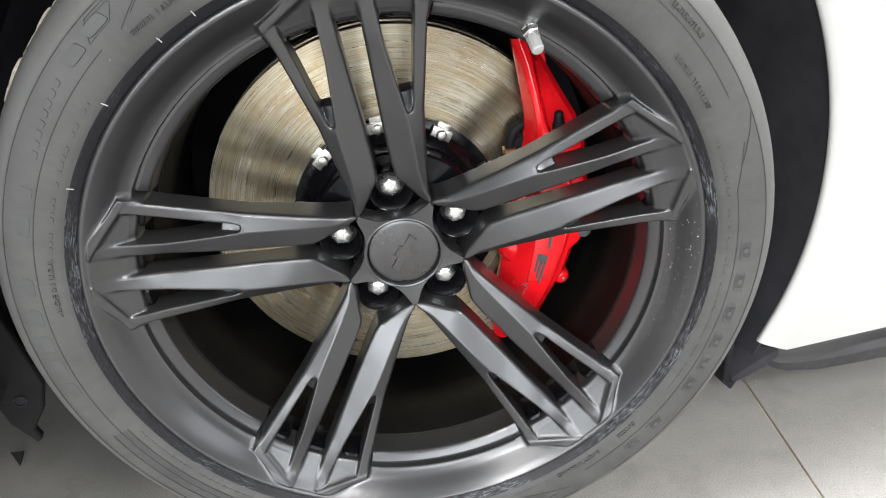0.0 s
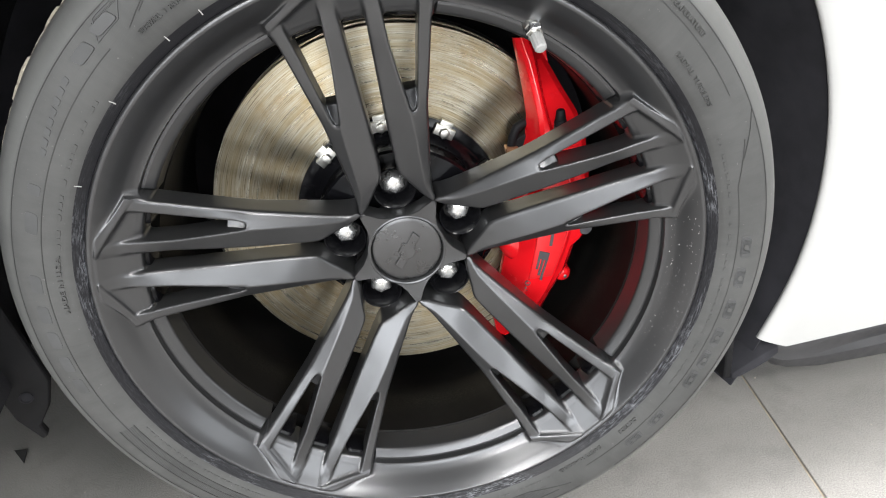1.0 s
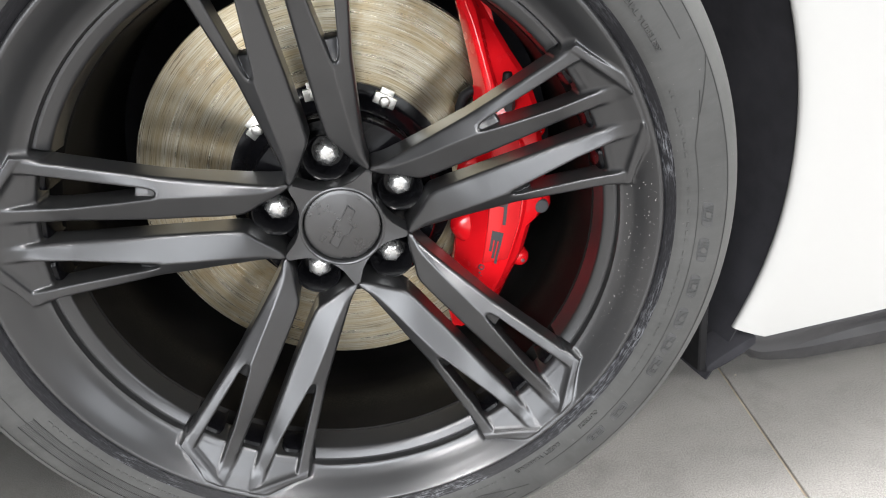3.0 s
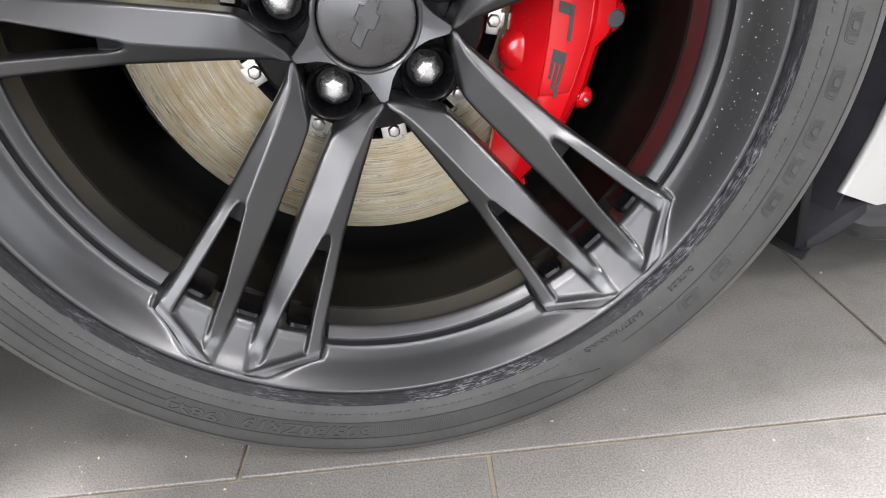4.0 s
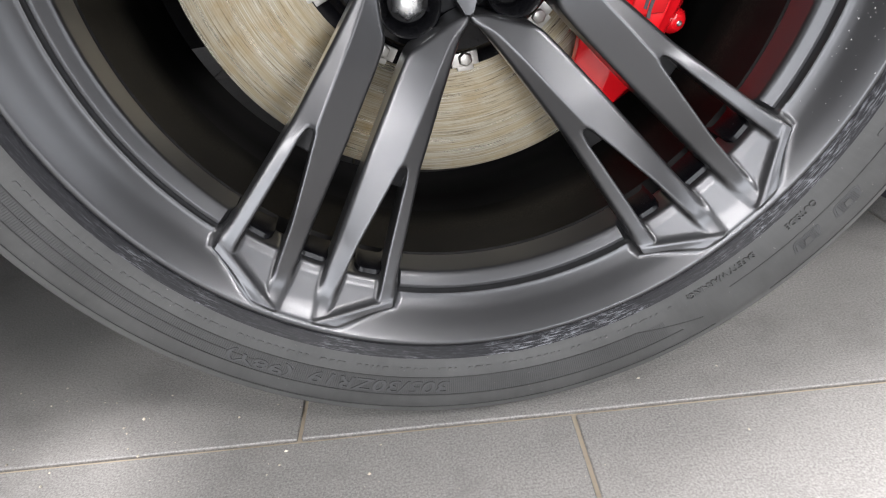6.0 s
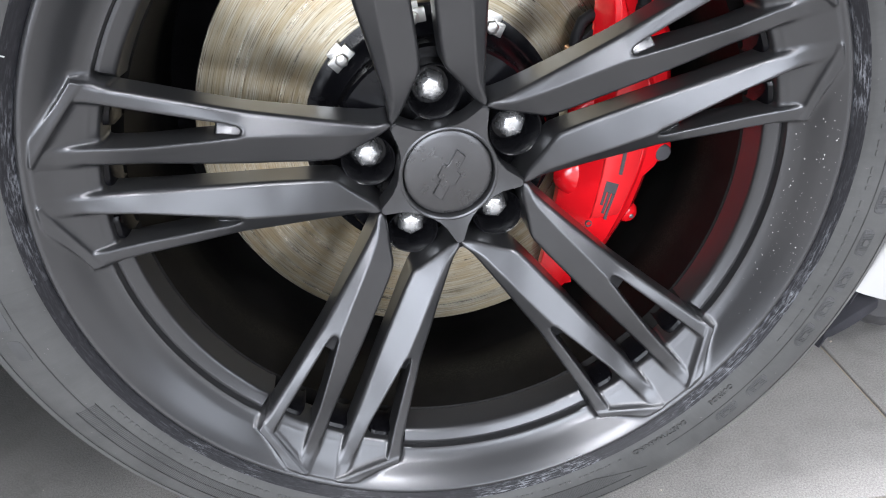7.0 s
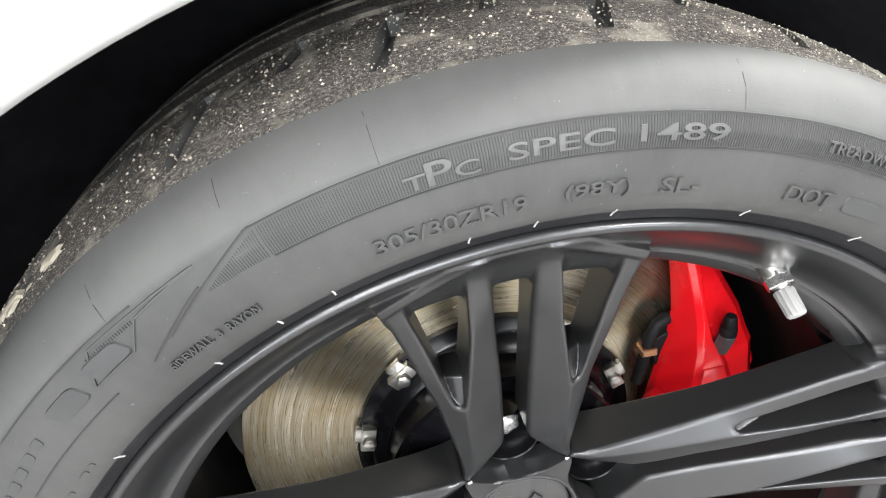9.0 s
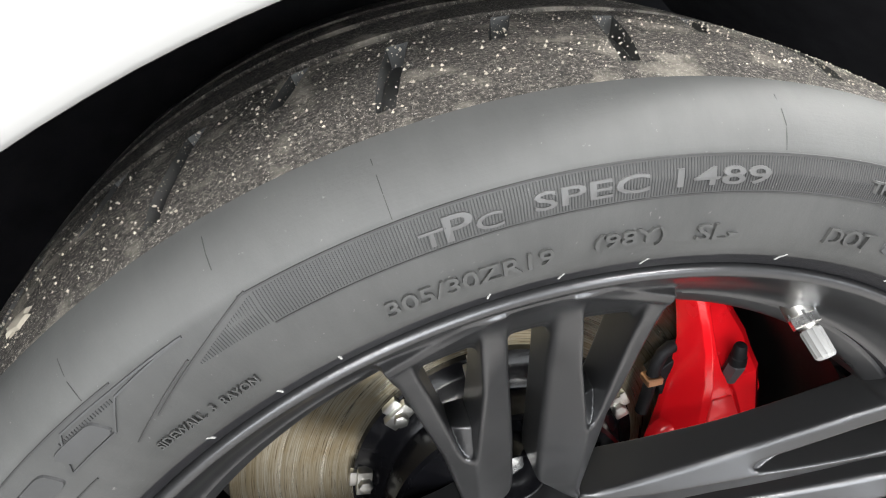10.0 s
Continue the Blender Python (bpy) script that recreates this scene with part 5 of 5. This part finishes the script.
def plate_point(across, z):
    """A point on the face panel: across from its front edge to its rear edge."""
    rows = sorted(PLATE)
    x0, x1, y = (table([(p[0], p[k]) for p in rows], z) for k in (1, 2, 3))
    return x0 + (x1 - x0) * across, y - 0.0002, z


def mark(z0, z1, a0, a1):
    """A flat dark stroke printed on the panel, slanted like the marks of which it is a piece."""
    bm = bmesh.new()
    secs = []
    for k in range(5):
        z = z0 + (z1 - z0) * k / 4
        p, q = (Vector(plate_point(a, z - 0.012 * (a - 0.3))) for a in (a0, a1))
        secs.append([p, q, q + Vector((0, 0.001, 0)), p + Vector((0, 0.001, 0))])
    loft(bm, secs)
    part("plain_mark", bm, M_GRAPHITE, caliper, at=AXLE)


# plain strokes in place of the printed emblem: a comb, a corner, a bar
for z0, z1, a0, a1 in ((-0.0435, -0.0530, 0.16, 0.56), (-0.0532, -0.0660, 0.16, 0.26), (-0.0532, -0.0730, 0.31, 0.41), (-0.0532, -0.0780, 0.46, 0.56), (-0.0090, -0.0350, 0.46, 0.56), (-0.0090, -0.0170, 0.16, 0.455), (0.0250, 0.0060, 0.16, 0.56)):
    mark(z0, z1, a0, a1)
for k in range(4):
    x, z = 0.1235 + 0.0013 * k, -0.0905 - 0.0035 * k
    part("plain_mark", turned([(0, 0.0011), (0.0012, 0.0011), (0.0013, 0.0008)], (x, 0.0995 + 0.0009 * k, z), (x, 0.0970 + 0.0009 * k, z), 8), M_GRAPHITE, caliper, at=AXLE)
bm = bmesh.new()
for k in range(20):
    t0, t1 = 2 * math.pi * k / 20, 2 * math.pi * (k + 1) / 20
    if k % 10 == 9:
        continue
    loft(bm, [[(0.1255 + r * math.cos(t), y + 0.05 * r * math.sin(t), -0.0835 + r * math.sin(t)) for r, y in ((0.0030, 0.0965), (0.0022, 0.0965), (0.0022, 0.0985), (0.0030, 0.0985))] for t in (t0, t1)])
part("plain_mark", bm, M_GRAPHITE, caliper, at=AXLE)
# pad backing and clip
part("brake_pad", arc_prism(0.134, 0.190, -32, 30, 0.125, 0.139, 0.002), M_DARK, caliper, "black brake pad", at=AXLE)
cx, cz = 0.1180, 0.0620
bm = bmesh.new()
box(bm, cx, 0.1275, cz, 0.0125, 0.0125, 0.0065)
bevel_sharp(bm, 0.001, 1)
part("sensor_clip", bm, M_COPPER, caliper, "copper coloured clip", at=AXLE)
# black hose that bends round the clip into the caliper
bm = bmesh.new()
bend = [(0.1130, 0.1290, 0.0300), (0.1155, 0.1285, 0.0450), (0.1180, 0.1280, 0.0600), (0.1205, 0.1280, 0.0740), (0.1245, 0.1280, 0.0830), (0.1310, 0.1290, 0.0865), (0.1390, 0.1300, 0.0860)]
secs = []
for k, p in enumerate(bend):
    d = (Vector(bend[min(k + 1, len(bend) - 1)]) - Vector(bend[max(k - 1, 0)])).normalized()
    side = d.cross(Vector((0, 1, 0))).normalized()
    secs.append([Vector(p) + (side * math.cos(t) + side.cross(d) * math.sin(t)) * 0.0048 for t in (2 * math.pi * q / 14 for q in range(14))])
loft(bm, secs)
part("brake_hose", bm, M_DARK, caliper, "black rubber hose", at=AXLE, limit=60)

# knuckle and dust shield behind the disc
part("dust_shield", lathe([(0.05, 0.185), (0.195, 0.190), (0.195, 0.193), (0.05, 0.19)], 96), M_DARK, car, "black dust shield", at=AXLE)

# ---- floor tiles, last ----
TW, TL, JOINT = 0.575, 1.15, 0.0035
def tile_mesh(w, l):
    bm = bmesh.new()
    box(bm, 0, 0, -0.005, w - JOINT, l - JOINT, 0.0095)
    bevel_sharp(bm, 0.0008, 1)
    bmesh.ops.translate(bm, verts=bm.verts, vec=(0, 0, 0.00025))
    smooth(bm)
    me = bpy.data.meshes.new("tile")
    bm.to_mesh(me)
    bm.free()
    me.materials.append(M_TILE)
    return me

tile_me = tile_mesh(TW, TL)
for row in range(-4, 5):
    off = 0.0 if row % 2 else -0.2
    for col in range(-9, 10):
        m = floor_m @ pose(off + (col + 0.5) * TW, (row + 0.5) * TL, 0)
        ob = new("tile", tile_me)
        ob.parent, ob.matrix_parent_inverse = floor, floor_m.inverted()
        ob.matrix_basis = m

rng = random.Random(9)
verts, faces = [], []
for i in range(260):
    c = Vector((rng.uniform(-0.6, 0.7), rng.uniform(-0.4, 0.5), 0.0008))
    s = 0.0003 + 0.0014 * rng.random() ** 7
    base = len(verts)
    for d in ((1, 0, 0), (-1, 0, 0), (0, 1, 0), (0, -1, 0), (0, 0, 1), (0, 0, -0.8)):
        verts.append(c + Vector(d) * s * rng.uniform(0.6, 1.4))
    for f in ((0, 2, 4), (2, 1, 4), (1, 3, 4), (3, 0, 4), (2, 0, 5), (1, 2, 5), (3, 1, 5), (0, 3, 5)):
        faces.append(tuple(base + k for k in f))
me = bpy.data.meshes.new("floor_grit")
me.from_pydata(verts, [], faces)
me.materials.append(M_GRIT)
tagged(new("floor_grit", me), "pale crumbs and sand scattered on the tiles", "grit", kind="stuff")
